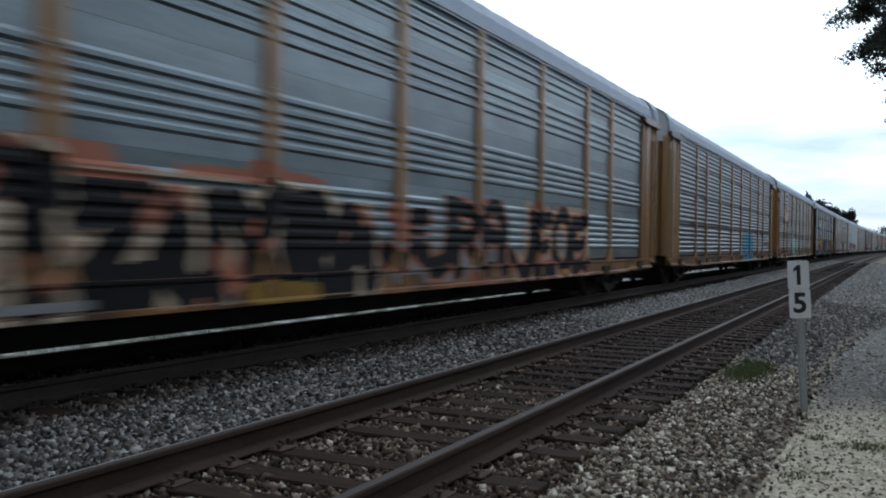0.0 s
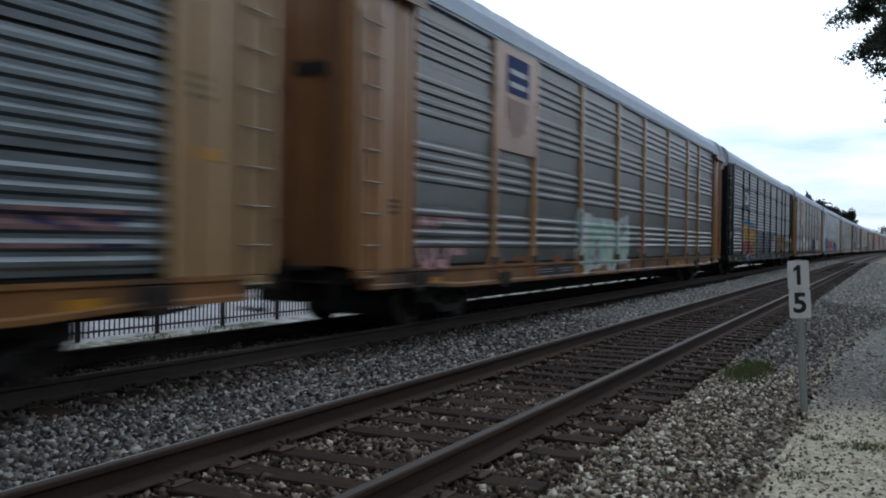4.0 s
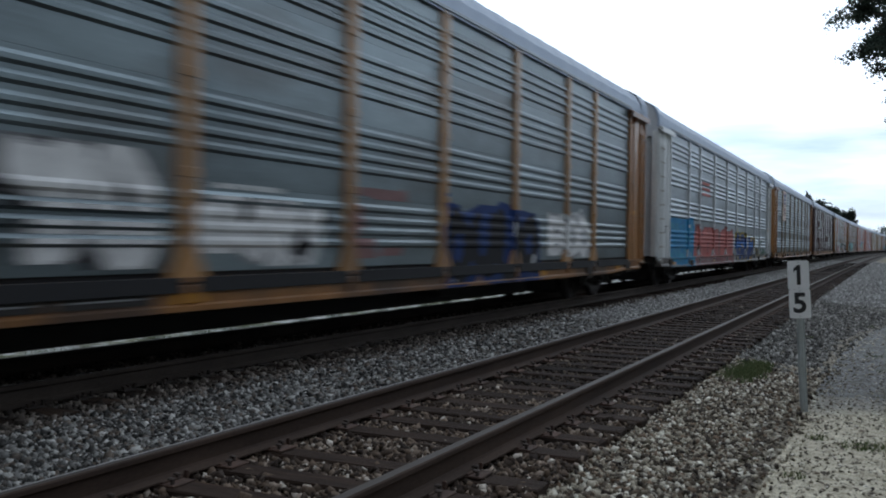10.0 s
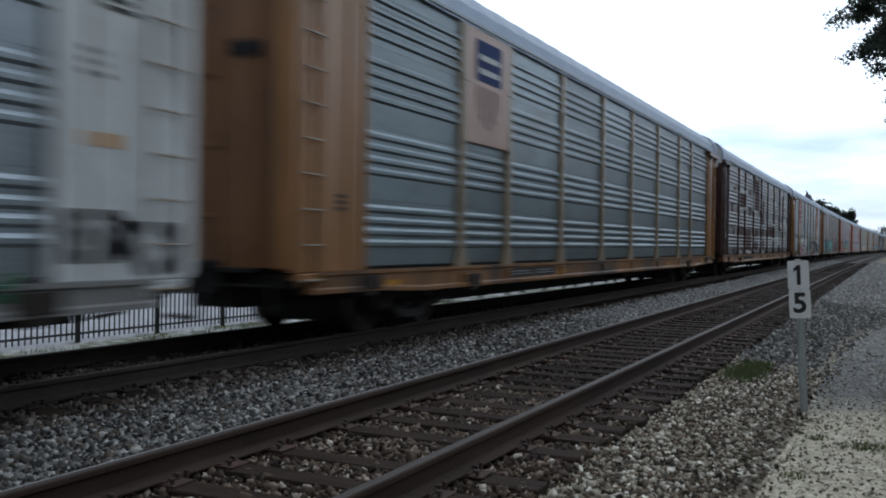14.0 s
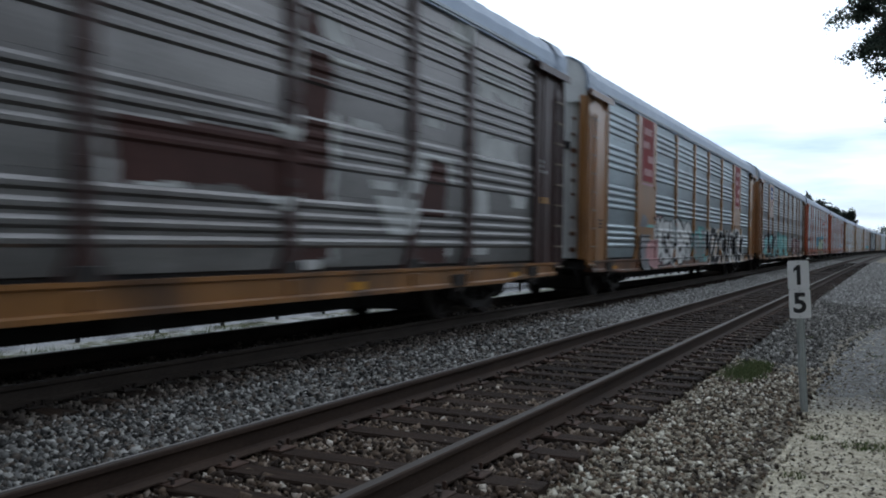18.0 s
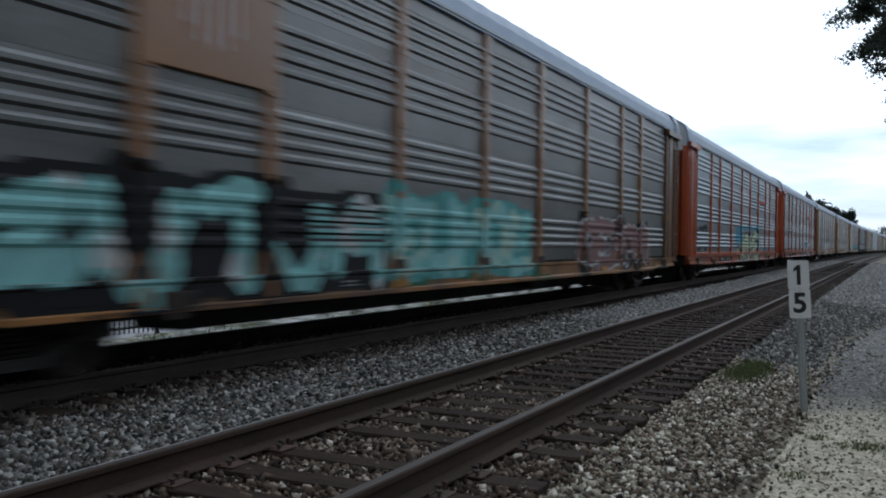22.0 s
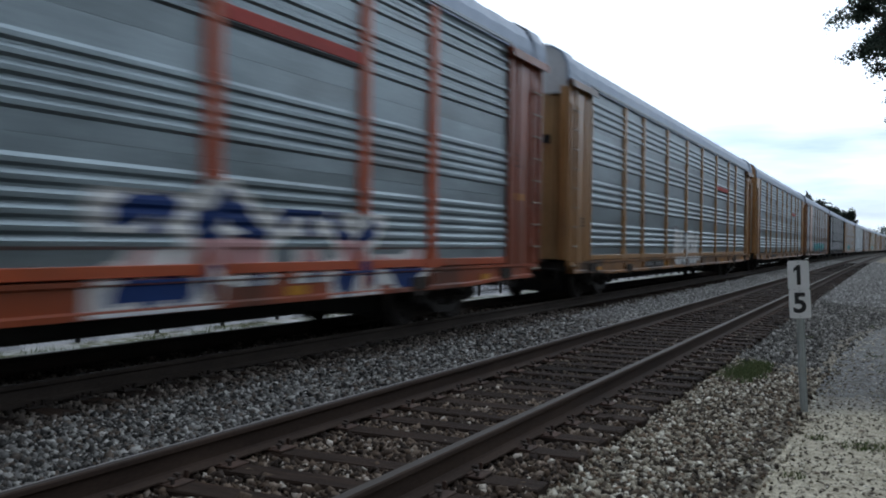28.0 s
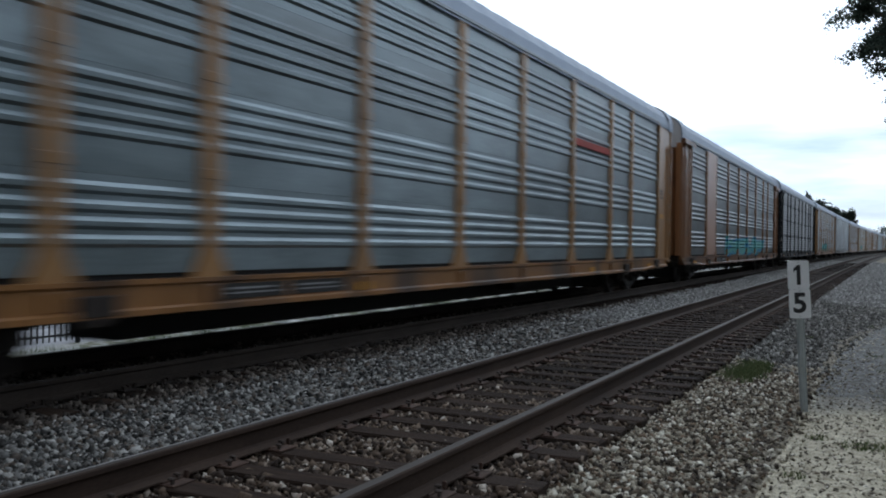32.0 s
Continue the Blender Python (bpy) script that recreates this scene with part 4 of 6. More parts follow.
def panel_mesh(style, row, width, mat):
    def make():
        rows, ribs, gap = STYLES[style]
        z0, z1 = rows[row] + (gap if row else 0.05), rows[row + 1] - gap
        prof = [(0.0, z0)]
        for c in ribs:
            if z0 < c + R0 and c + R3 < z1:
                prof += [(0.0, c + R0), (RIB, c + R1), (RIB, c + R2), (0.0, c + R3)]
        prof.append((0.0, z1))
        b = Build()
        h = width / 2
        ring = prof + [(-0.02, z1), (-0.02, z0)]
        b.sweep(ring, [lambda u, v: (u, -h, v), lambda u, v: (u, h, v)])
        b.f = [f[::-1] for f in b.f]
        return b.mesh("side_panel", mat)
    return cached(("panel", style, row, round(width, 3), mat.name), make)


def post_mesh(mat):
    def make():
        b = Build()
        # pressed hat section with a wider foot at the sill
        ring = [(-0.125, 0.0), (-0.085, 0.056), (0.085, 0.056), (0.125, 0.0), (0.125, -0.03), (-0.125, -0.03)]
        b.sweep(ring, [lambda u, v: (PANEL_X + v, u, SILL1), lambda u, v: (PANEL_X + v, u, EAVE)])
        b.add([(PANEL_X + 0.060, -0.25, SILL1), (PANEL_X + 0.060, 0.25, SILL1), (PANEL_X + 0.060, 0.09, SILL1 + 0.28), (PANEL_X + 0.060, -0.09, SILL1 + 0.28),
               (PANEL_X, -0.25, SILL1), (PANEL_X, 0.25, SILL1), (PANEL_X, 0.09, SILL1 + 0.28), (PANEL_X, -0.09, SILL1 + 0.28)],
              [(0, 1, 2, 3), (0, 3, 7, 4), (1, 5, 6, 2)])
        for z in (1.86, 2.8, 3.78):
            b.box((PANEL_X + 0.045, -0.1, z - 0.05), (PANEL_X + 0.068, 0.1, z + 0.05), 0.006)
        return b.mesh("side_post", mat)
    return cached(("post", mat.name), make)


def sill_mesh(mat):
    def make():
        b = Build()
        ring = [(1.20, SILL0), (SILL_X, SILL0), (SILL_X, SILL0 + 0.05), (SILL_X - 0.03, SILL0 + 0.07), (SILL_X - 0.03, SILL1 - 0.06), (SILL_X, SILL1 - 0.04), (SILL_X, SILL1), (1.20, SILL1)]
        # the sill tapers up over the trucks at both ends
        L = HALF - 0.55
        def end(y, lift):
            return lambda u, v, y=y, lift=lift: (u, y, v if v > 0.7 else v + lift)
        b.sweep(ring, [end(-L, 0.06), end(-ZONE + 0.4, 0.05), end(-ZONE + 1.6, 0.0), end(ZONE - 1.6, 0.0), end(ZONE - 0.4, 0.05), end(L, 0.06)])
        for k, y in enumerate(EDGES):
            b.box((SILL_X - 0.035, y - 0.07, SILL0 + 0.08), (SILL_X + 0.006, y + 0.07, SILL1 - 0.07), 0.008)
        b.f = [f[::-1] if len(f) > 0 else f for f in b.f]
        return b.mesh("side_sill", mat)
    return cached(("sill", mat.name), make)


def underframe_mesh(low):
    def make():
        b = Build()
        b.box((-1.22, -HALF + 0.3, 0.68), (1.22, HALF - 0.3, 0.86), 0.01)           # deck
        b.box((-0.36, -HALF + 0.5, 0.42), (0.36, HALF - 0.5, 0.70), 0.02)           # centre sill
        b.box((-0.36, -7.4, low), (0.36, 7.4, 0.44), 0.03)                        # its deep middle
        for k in range(13):
            y = -7.2 + k * 1.2 + 0.15 * (k % 3)
            b.box((0.30, y - 0.02, low - 0.055), (0.36, y + 0.02, low + 0.03))                  # pipe brackets
        for y in EDGES:
            b.box((-1.22, y - 0.06, 0.50), (1.22, y + 0.06, 0.70), 0.01)            # cross-bearers
        for s in (-1, 1):
            b.tube((0.75 * s, -9, 0.62), (0.75 * s, 9, 0.62), 0.03, 6)              # pipes
        b.tube((-0.8, -3.0, 0.45), (-0.8, -1.4, 0.45), 0.2, 12)                     # air reservoir
        b.box((0.55, 2.0, 0.36), (0.95, 2.7, 0.66), 0.03)                           # brake gear
        return b.mesh("underframe", M["under"])
    return cached(("underframe", low), make)


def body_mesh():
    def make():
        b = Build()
        # solid block; its dark colour stands in for the shade of the hollow car
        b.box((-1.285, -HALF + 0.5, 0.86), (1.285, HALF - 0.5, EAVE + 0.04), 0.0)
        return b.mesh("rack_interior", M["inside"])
    return cached("body", make)


def roof_mesh(mat):
    def make():
        b = Build()
        half = [(1.375, 4.60), (1.375, 4.70), (1.345, 4.90), (1.21, 5.12), (0.98, 5.25), (0.5, 5.33), (0.0, 5.35)]
        ring = half + [(-x, z) for x, z in half[-2::-1]]
        n, L = 54, HALF - 0.25
        ends = []
        for k in range(n + 1):
            y = -L + 2 * L * k / n
            d = 0.012 if k % 2 else 0.0
            ends.append(lambda u, v, y=y, d=d: (u * (1 - d * 0.3), y, v - (d if v > 4.75 else 0)))
            if k < n:
                y2 = y + 2 * L / n * 0.86
                ends.append(lambda u, v, y=y2, d=d: (u * (1 - d * 0.3), y, v - (d if v > 4.75 else 0)))
        b.sweep(ring, ends, close=True)
        return b.mesh("roof", mat)
    return cached(("roof", mat.name), make)


def fascia_mesh(mat):
    def make():
        b = Build()
        b.box((PANEL_X - 0.02, -ZONE, EAVE - 0.045), (PANEL_X + 0.075, ZONE, EAVE + 0.012), 0.008)
        for k in range(len(BAYS)):
            y = (EDGES[k] + EDGES[k + 1]) / 2
            b.box((PANEL_X + 0.05, y - 0.35, EAVE - 0.075), (PANEL_X + 0.064, y + 0.35, EAVE - 0.05))
        return b.mesh("top_chord", mat)
    return cached(("fascia", mat.name), make)


def hood_mesh(mat, end):
    """The roof's end hood above the end doors, with its drip edge."""
    def make():
        b = Build()
        half = [(1.39, 4.56), (1.39, 4.72), (1.365, 4.92), (1.23, 5.15), (0.99, 5.285), (0.5, 5.365), (0.0, 5.385)]
        ring = half + [(-x, z) for x, z in half[-2::-1]]
        inner = [(x * 0.965, z - 0.03 if z > 4.5 else z) for x, z in ring]
        for o, q in ((-HALF + 0.02, -HALF + 0.62),):
            n = len(ring)
            vs = [(x, o, z) for x, z in ring] + [(x, q, z) for x, z in ring] + [(x, o, z) for x, z in inner]
            fs = [(i, i + 1, n + i + 1, n + i) for i in range(n - 1)] + [(i, 2 * n + i, 2 * n + i + 1, i + 1) for i in range(n - 1)]
            b.add(vs, fs)
            # end plate under the hood
            top = [(x, o + 0.03, z) for x, z in inner]
            low = [(x, o + 0.045, 4.30) for x, z in inner]
            b.add(top + low, [(i, i + 1, n + i + 1, n + i) for i in range(n - 1)], 1)
        return b.mesh("roof_hood", mat, end)
    return cached(("hood", mat.name, end.name), make)


def end_door_mesh(mat):
    """Half of the folding end door: pressed leaves that stand in a shallow arc."""
    def make():
        pts = [(0.01, -HALF + 0.02), (0.43, -HALF + 0.03), (0.45, -HALF + 0.07), (0.50, -HALF + 0.07), (0.52, -HALF + 0.05), (0.90, -HALF + 0.08), (0.92, -HALF + 0.12), (0.97, -HALF + 0.13), (0.99, -HALF + 0.12), (1.22, -HALF + 0.30)]
        ring = pts + [(x, y + 0.04) for x, y in pts[::-1]]
        return Build().sweep(ring, [lambda u, v: (u, v, 0.92), lambda u, v: (u, v, 4.31)]).mesh("end_door", mat)
    return cached(("door", mat.name), make)


def door_rib_mesh(mat):
    return cached(("drib", mat.name), lambda: Build().box((0.03, -HALF - 0.008, -0.03), (0.42, -HALF + 0.028, 0.03), 0.008).mesh("door_rib", mat))


def lock_rod_mesh(mat):
    return cached(("rod", mat.name), lambda: Build().tube((0.2, -HALF - 0.03, 0.95), (0.2, -HALF - 0.03, 4.4), 0.018, 6).mesh("lock_rod", mat))


def corner_mesh(mat):
    """Side plate between the last panel and the end door."""
    return cached(("corner", mat.name), lambda: Build().box((PLATE_X - 0.05, -HALF + 0.14, SILL1), (PLATE_X, -ZONE - 0.10, EAVE - 0.04), 0.006).mesh("corner_plate", mat))


def corner_post_mesh(mat):
    return cached(("cpost", mat.name), lambda: Build().box((1.19, -HALF + 0.05, 0.90), (1.35, -HALF + 0.135, 4.45), 0.02).mesh("corner_post", mat))


def edge_strip_mesh(mat):
    return cached(("strip", mat.name), lambda: Build().box((PLATE_X - 0.04, -0.05, SILL1), (PLATE_X + 0.03, 0.05, EAVE - 0.04), 0.008).mesh("edge_strip", mat))


def door_track_mesh(mat):
    """Sloping canopy over the corner, in which the end door slides."""
    def make():
        b = Build()
        ring = [(1.33, 4.60), (1.465, 4.57), (1.475, 4.56), (1.475, 4.43), (1.455, 4.43), (1.45, 4.50), (1.33, 4.52)]
        b.sweep(ring, [lambda u, v: (u, -HALF + 0.06, v), lambda u, v: (u, -ZONE + 0.10, v)])
        for y in (-HALF + 0.35, -ZONE - 0.35):
            b.add([(1.33, y - 0.02, 4.20), (1.33, y + 0.02, 4.20), (1.47, y + 0.02, 4.46), (1.47, y - 0.02, 4.46), (1.33, y - 0.02, 4.46), (1.33, y + 0.02, 4.46)],
                  [(0, 3, 4), (1, 5, 2), (0, 1, 2, 3)])
        return b.mesh("door_track", mat)
    return cached(("track", mat.name), make)


def jacking_pad_mesh():
    return cached("pad", lambda: Build().box((SILL_X - 0.03, -0.24, SILL0 + 0.01), (SILL_X + 0.008, 0.24, SILL1 - 0.12), 0.012).box((SILL_X - 0.03, -0.12, SILL0 - 0.07), (SILL_X, 0.12, SILL0 + 0.02), 0.01).mesh("jacking_pad", M["plate_grimy"]))


def rung_mesh(mat):
    def make():
        b = Build()
        b.tube((0, -0.2, 0), (0, 0.2, 0), 0.013, 6)
        b.box((-0.06, -0.21, -0.015), (0.012, -0.185, 0.015))
        b.box((-0.06, 0.185, -0.015), (0.012, 0.21, 0.015))
        return b.mesh("rung", mat)
    return cached(("rung", mat.name), make)


def stile_mesh(mat):
    return cached(("stile", mat.name), lambda: Build().box((1.36, -HALF + 0.26, 0.72), (1.40, -HALF + 0.29, 4.1), 0.005).box((1.36, -HALF + 0.66, 0.72), (1.40, -HALF + 0.69, 4.1), 0.005)
                  .box((1.30, -HALF + 0.22, 0.78), (1.385, -HALF + 0.72, 0.86), 0.01).mesh("ladder", mat))


def coupler_mesh():
    def make():
        b = Build()
        b.box((-0.11, -HALF - 0.45, 0.72), (0.11, -HALF + 0.9, 0.94), 0.03)
        b.box((-0.17, -HALF - 0.72, 0.68), (0.17, -HALF - 0.38, 0.98), 0.05)
        b.box((-0.45, -HALF - 0.02, 0.60), (0.45, -HALF + 0.10, 1.0), 0.03)
        b.box((-0.9, -HALF - 0.02, 0.86), (0.9, -HALF + 0.30, 0.92), 0.01)          # end platform
        b.tube((0.35, -HALF, 0.75), (0.42, -HALF - 0.35, 0.36), 0.025, 6)           # air hose
        b.tube((0.42, -HALF - 0.35, 0.36), (0.3, -HALF - 0.68, 0.42), 0.025, 6)
        b.tube((-1.15, -HALF + 0.05, 0.72), (1.15, -HALF + 0.05, 0.72), 0.016, 6)   # uncoupling lever
        b.tube((1.15, -HALF + 0.05, 0.72), (1.2, -HALF + 0.05, 0.46), 0.016, 6)
        return b.mesh("coupler", M["under"])
    return cached("coupler", make)


def truck_frame_mesh():
    def make():
        b = Build()
        for s in (-1, 1):
            x0, x1 = (0.93, 1.07) if s > 0 else (-1.07, -0.93)
            # cast side frame: arched top chord, dropped spring seat, open windows
            top = [(-1.12, 0.50), (-0.70, 0.54), (-0.35, 0.70), (0.35, 0.70), (0.70, 0.54), (1.12, 0.50), (1.12, 0.36), (0.72, 0.36), (0.36, 0.50), (-0.36, 0.50), (-0.72, 0.36), (-1.12, 0.36)]
            b.sweep(top, [lambda u, v: (x0, u, v), lambda u, v: (x1, u, v)])
            low = [(-0.72, 0.38), (-0.30, 0.16), (0.30, 0.16), (0.72, 0.38), (0.56, 0.38), (0.26, 0.26), (-0.26, 0.26), (-0.56, 0.38)]
            b.sweep(low, [lambda u, v: (x0, u, v), lambda u, v: (x1, u, v)])
            for y in (-0.28, 0.22):
                b.box((x0 + 0.01, y, 0.24), (x1 - 0.01, y + 0.07, 0.54))
            for y in (-0.865, 0.865):
                b.box((x0 - 0.01, y - 0.14, 0.30), (x1 + 0.01, y + 0.14, 0.54), 0.03)      # bearing box
                b.tube((x1 if s > 0 else x0, y, 0.42), ((x1 + 0.05) if s > 0 else (x0 - 0.05), y, 0.42), 0.09, 10)
            for y in (-0.13, 0.0, 0.13):
                for k in range(5):
                    b.tube(((x0 + x1) / 2, y, 0.27 + k * 0.045), ((x0 + x1) / 2, y, 0.29 + k * 0.045), 0.055, 8)
        b.box((-1.0, -0.2, 0.42), (1.0, 0.2, 0.66), 0.04)                                   # bolster
        b.box((-0.62, -1.3, 0.14), (0.62, 1.3, 0.60), 0.05)                                 # block added in place of brake rigging to shut out light behind the truck
        for y in (-0.35, 0.35):
            b.box((-0.9, y - 0.04, 0.36), (0.9, y + 0.04, 0.44))                            # brake beams
        return b.mesh("truck", M["truck"])
    return cached("truck", make)


def wheelset_mesh():
    def make():
        b = Build()
        b.tube((-1.0, 0, 0), (1.0, 0, 0), 0.07, 10)
        for s in (-1, 1):
            c = GAUGE / 2 * s
            prof = [(0.055, 0.085), (0.06, 0.16), (0.02, 0.19), (0.02, 0.33), (0.06, 0.36), (0.06, 0.418), (-0.04, 0.424), (-0.05, 0.448), (-0.07, 0.448), (-0.075, 0.36), (-0.03, 0.33), (-0.03, 0.19), (-0.06, 0.16), (-0.06, 0.085)]
            n, k = 28, len(prof)
            vs = [(c + s * u, r * math.cos(2 * math.pi * j / n), r * math.sin(2 * math.pi * j / n)) for j in range(n) for u, r in prof]
            for j in range(n):
                fs = [(j * k + i, j * k + i + 1, ((j + 1) % n) * k + i + 1, ((j + 1) % n) * k + i) for i in range(k - 1)]
                o = len(b.v) if j == 0 else o
                if j == 0:
                    b.v += vs
                b.f += [tuple(o + q for q in f) for f in fs]
                b.i += [1 if i == 5 else 0 for i in range(k - 1)]
            # cast ribs on the web, which show the turning
            for a in range(4):
                t = a * math.pi / 2
                y, z = 0.26 * math.cos(t), 0.26 * math.sin(t)
                b.tube((c + s * 0.018, y, z), (c + s * 0.035, y, z), 0.035, 6)
        return b.mesh("wheelset", M["wheel"], M["wheel_rim"])
    return cached("wheelset", make)


# -------- things painted on the sides
def side_x(style, y, z):
    """How far out the car's side stands at (y, z)."""
    if z < SILL1:
        return SILL_X if (z > SILL1 - 0.05 or z < SILL0 + 0.06) else SILL_X - 0.024
    if abs(y) > ZONE:
        return PLATE_X
    for e in EDGES:
        if abs(y - e) < 0.0935:
            return POST_X
        if abs(y - e) < 0.1265:
            return PANEL_X + RIB
    return PANEL_X + rib_out(style, z)


SPLITS = sorted(c for e in EDGES for c in (e - 0.1265, e - 0.0935, e + 0.0935, e + 0.1265))


def lay_paint(car, style, y0, y1, z0, z1, code, mats, label, lift=0.005, step=0.02):
    """A coat of sprayed paint that follows the ribs, posts and sill. code(y, z) gives each spot's colour: 0 is bare, 1 the first of mats."""
    z0, z1 = max(z0, SILL0 + 0.006), min(z1, EAVE - 0.06)
    ys = np.arange(y0, y1 + step, step)
    levels = sorted(set([round(v, 4) for v in np.arange(z0, z1, 0.028)] + [z1] + [v for c in STYLES[style][1] for v in (c + R0, c + R1, c + R2, c + R3) if z0 < v < z1]
                        + [v for v in (SILL1 - 0.001, SILL1 + 0.001) if z0 < v < z1]))

    def runs(z):
        c = code(ys, z)
        cut = [0] + list(np.nonzero(np.diff(c))[0] + 1) + [len(c)]
        return [(int(c[p]), float(ys[p]), float(ys[min(q, len(ys) - 1)])) for p, q in zip(cut[:-1], cut[1:]) if c[p]]

    verts, faces, index, seen = [], [], [], {}

    def vert(x, y, z):
        key = (round(x, 4), round(y, 3), round(z, 4))
        if key not in seen:
            seen[key] = len(verts)
            verts.append((x, y, z))
        return seen[key]

    at = [runs(z) for z in levels]
    for i, (za, zb) in enumerate(zip(levels[:-1], levels[1:])):
        if zb - za < 0.0015:
            continue
        ra, rb = at[i], at[i + 1]
        if [r[0] for r in ra] != [r[0] for r in rb] or any(abs(p[1] - q[1]) + abs(p[2] - q[2]) > 0.3 for p, q in zip(ra, rb)):
            ra = rb = runs((za + zb) / 2)
        for (c, l0, r0), (_, l1, r1) in zip(ra, rb):
            lm, rm = (l0 + l1) / 2, (r0 + r1) / 2
            stops = [lm] + [v for v in SPLITS if lm < v < rm] + [rm]
            for q in range(len(stops) - 1):
                s0, s1 = stops[q], stops[q + 1]
                mid = (s0 + s1) / 2
                xs = [[side_x(style, mid, z) + lift] * 2 for z in (za + 1e-4, zb - 1e-4)]
                near = [e for e in EDGES if 0.0935 < abs(mid - e) < 0.1265]
                if near and za > SILL1 and abs(mid) < ZONE:
                    # down the sloping flank of a post
                    for row, z in zip(xs, (za + 1e-4, zb - 1e-4)):
                        rib = rib_out(style, z)
                        for j, v in enumerate((s0, s1)):
                            row[j] = PANEL_X + max(0.059 * min(1.0, max(0.0, (0.1265 - abs(v - near[0])) / 0.033)), rib) + lift
                ya0, yb0 = (l0, l1) if q == 0 else (s0, s0)
                ya1, yb1 = (r0, r1) if q == len(stops) - 2 else (s1, s1)
                f = (vert(xs[0][0], ya0, za), vert(xs[0][1], ya1, za), vert(xs[1][1], yb1, zb), vert(xs[1][0], yb0, zb))
                if len(set(f)) == 4:
                    faces.append(f)
                    index.append(c - 1)
    # each joined patch is a part; specks are left out
    root = list(range(len(verts)))

    def find(i):
        while root[i] != i:
            root[i] = root[root[i]]
            i = root[i]
        return i
    for f in faces:
        for v in f[1:]:
            root[find(v)] = find(f[0])
    area = {}
    for f in faces:
        r = find(f[0])
        area[r] = area.get(r, 0.0) + abs(verts[f[1]][1] - verts[f[0]][1]) * abs(verts[f[2]][2] - verts[f[1]][2])
    for r in sorted(area):
        if area[r] < 0.06:
            continue
        own = [i for i, f in enumerate(faces) if find(f[0]) == r]
        used = sorted({v for i in own for v in faces[i]})
        place = {v: n for n, v in enumerate(used)}
        me = mesh_of("graffiti", [verts[v] for v in used], [tuple(place[v] for v in faces[i]) for i in own], *mats, index=[index[i] for i in own])
        part("graffiti", me, car, label)


# stroke shapes on a grid of four columns and five rows
SHAPES = dict(hook="34 31 20 10 01", arch="00 03 14 24 33 30|02 32", comb="34 04 00 30|02 22", peak="00 04 12 34 30", loop="10 01 03 14 24 33 31 20 10", zig="01 20 31 12 03 14 33",
              fork="04 10 34", gate="04 01 10 20 31 34", beak="00 04 24 33 22 02|12 30", half="33 24 14 03 01 10 20 31", post="10 14", cross="00 34|04 30", ladder="00 04|30 34|02 32",
              bee="00 04 24 33 22 02|22 31 20 00", tee="04 34|20 24", bolt="04 34 00 30")


def wobbler(seed, size):
    rs = random.Random(seed)
    ph = [rs.uniform(0, 6.28) for _ in range(8)]

    def wob(y, z):
        return (size * (np.sin(2.3 * y + 3.1 * z + ph[0]) + 0.6 * np.sin(6.1 * y - 2.2 * z + ph[1]) + 0.35 * np.sin(13 * y + 9 * z + ph[2])),
                size * (np.sin(2.9 * y - 2.0 * z + ph[3]) + 0.6 * np.sin(5.3 * y + 4.1 * z + ph[4]) + 0.35 * np.sin(15 * y - 7 * z + ph[5])))

    def patch(y, z):
        return (np.sin(1.7 * y + 2.1 * z + ph[6]) + np.sin(3.7 * y - 4.3 * z + ph[7]) + 0.7 * np.sin(7.9 * y + 6.1 * z + ph[1]) + 0.5 * np.sin(17 * y - 11 * z + ph[3])) / 3.2
    return wob, patch


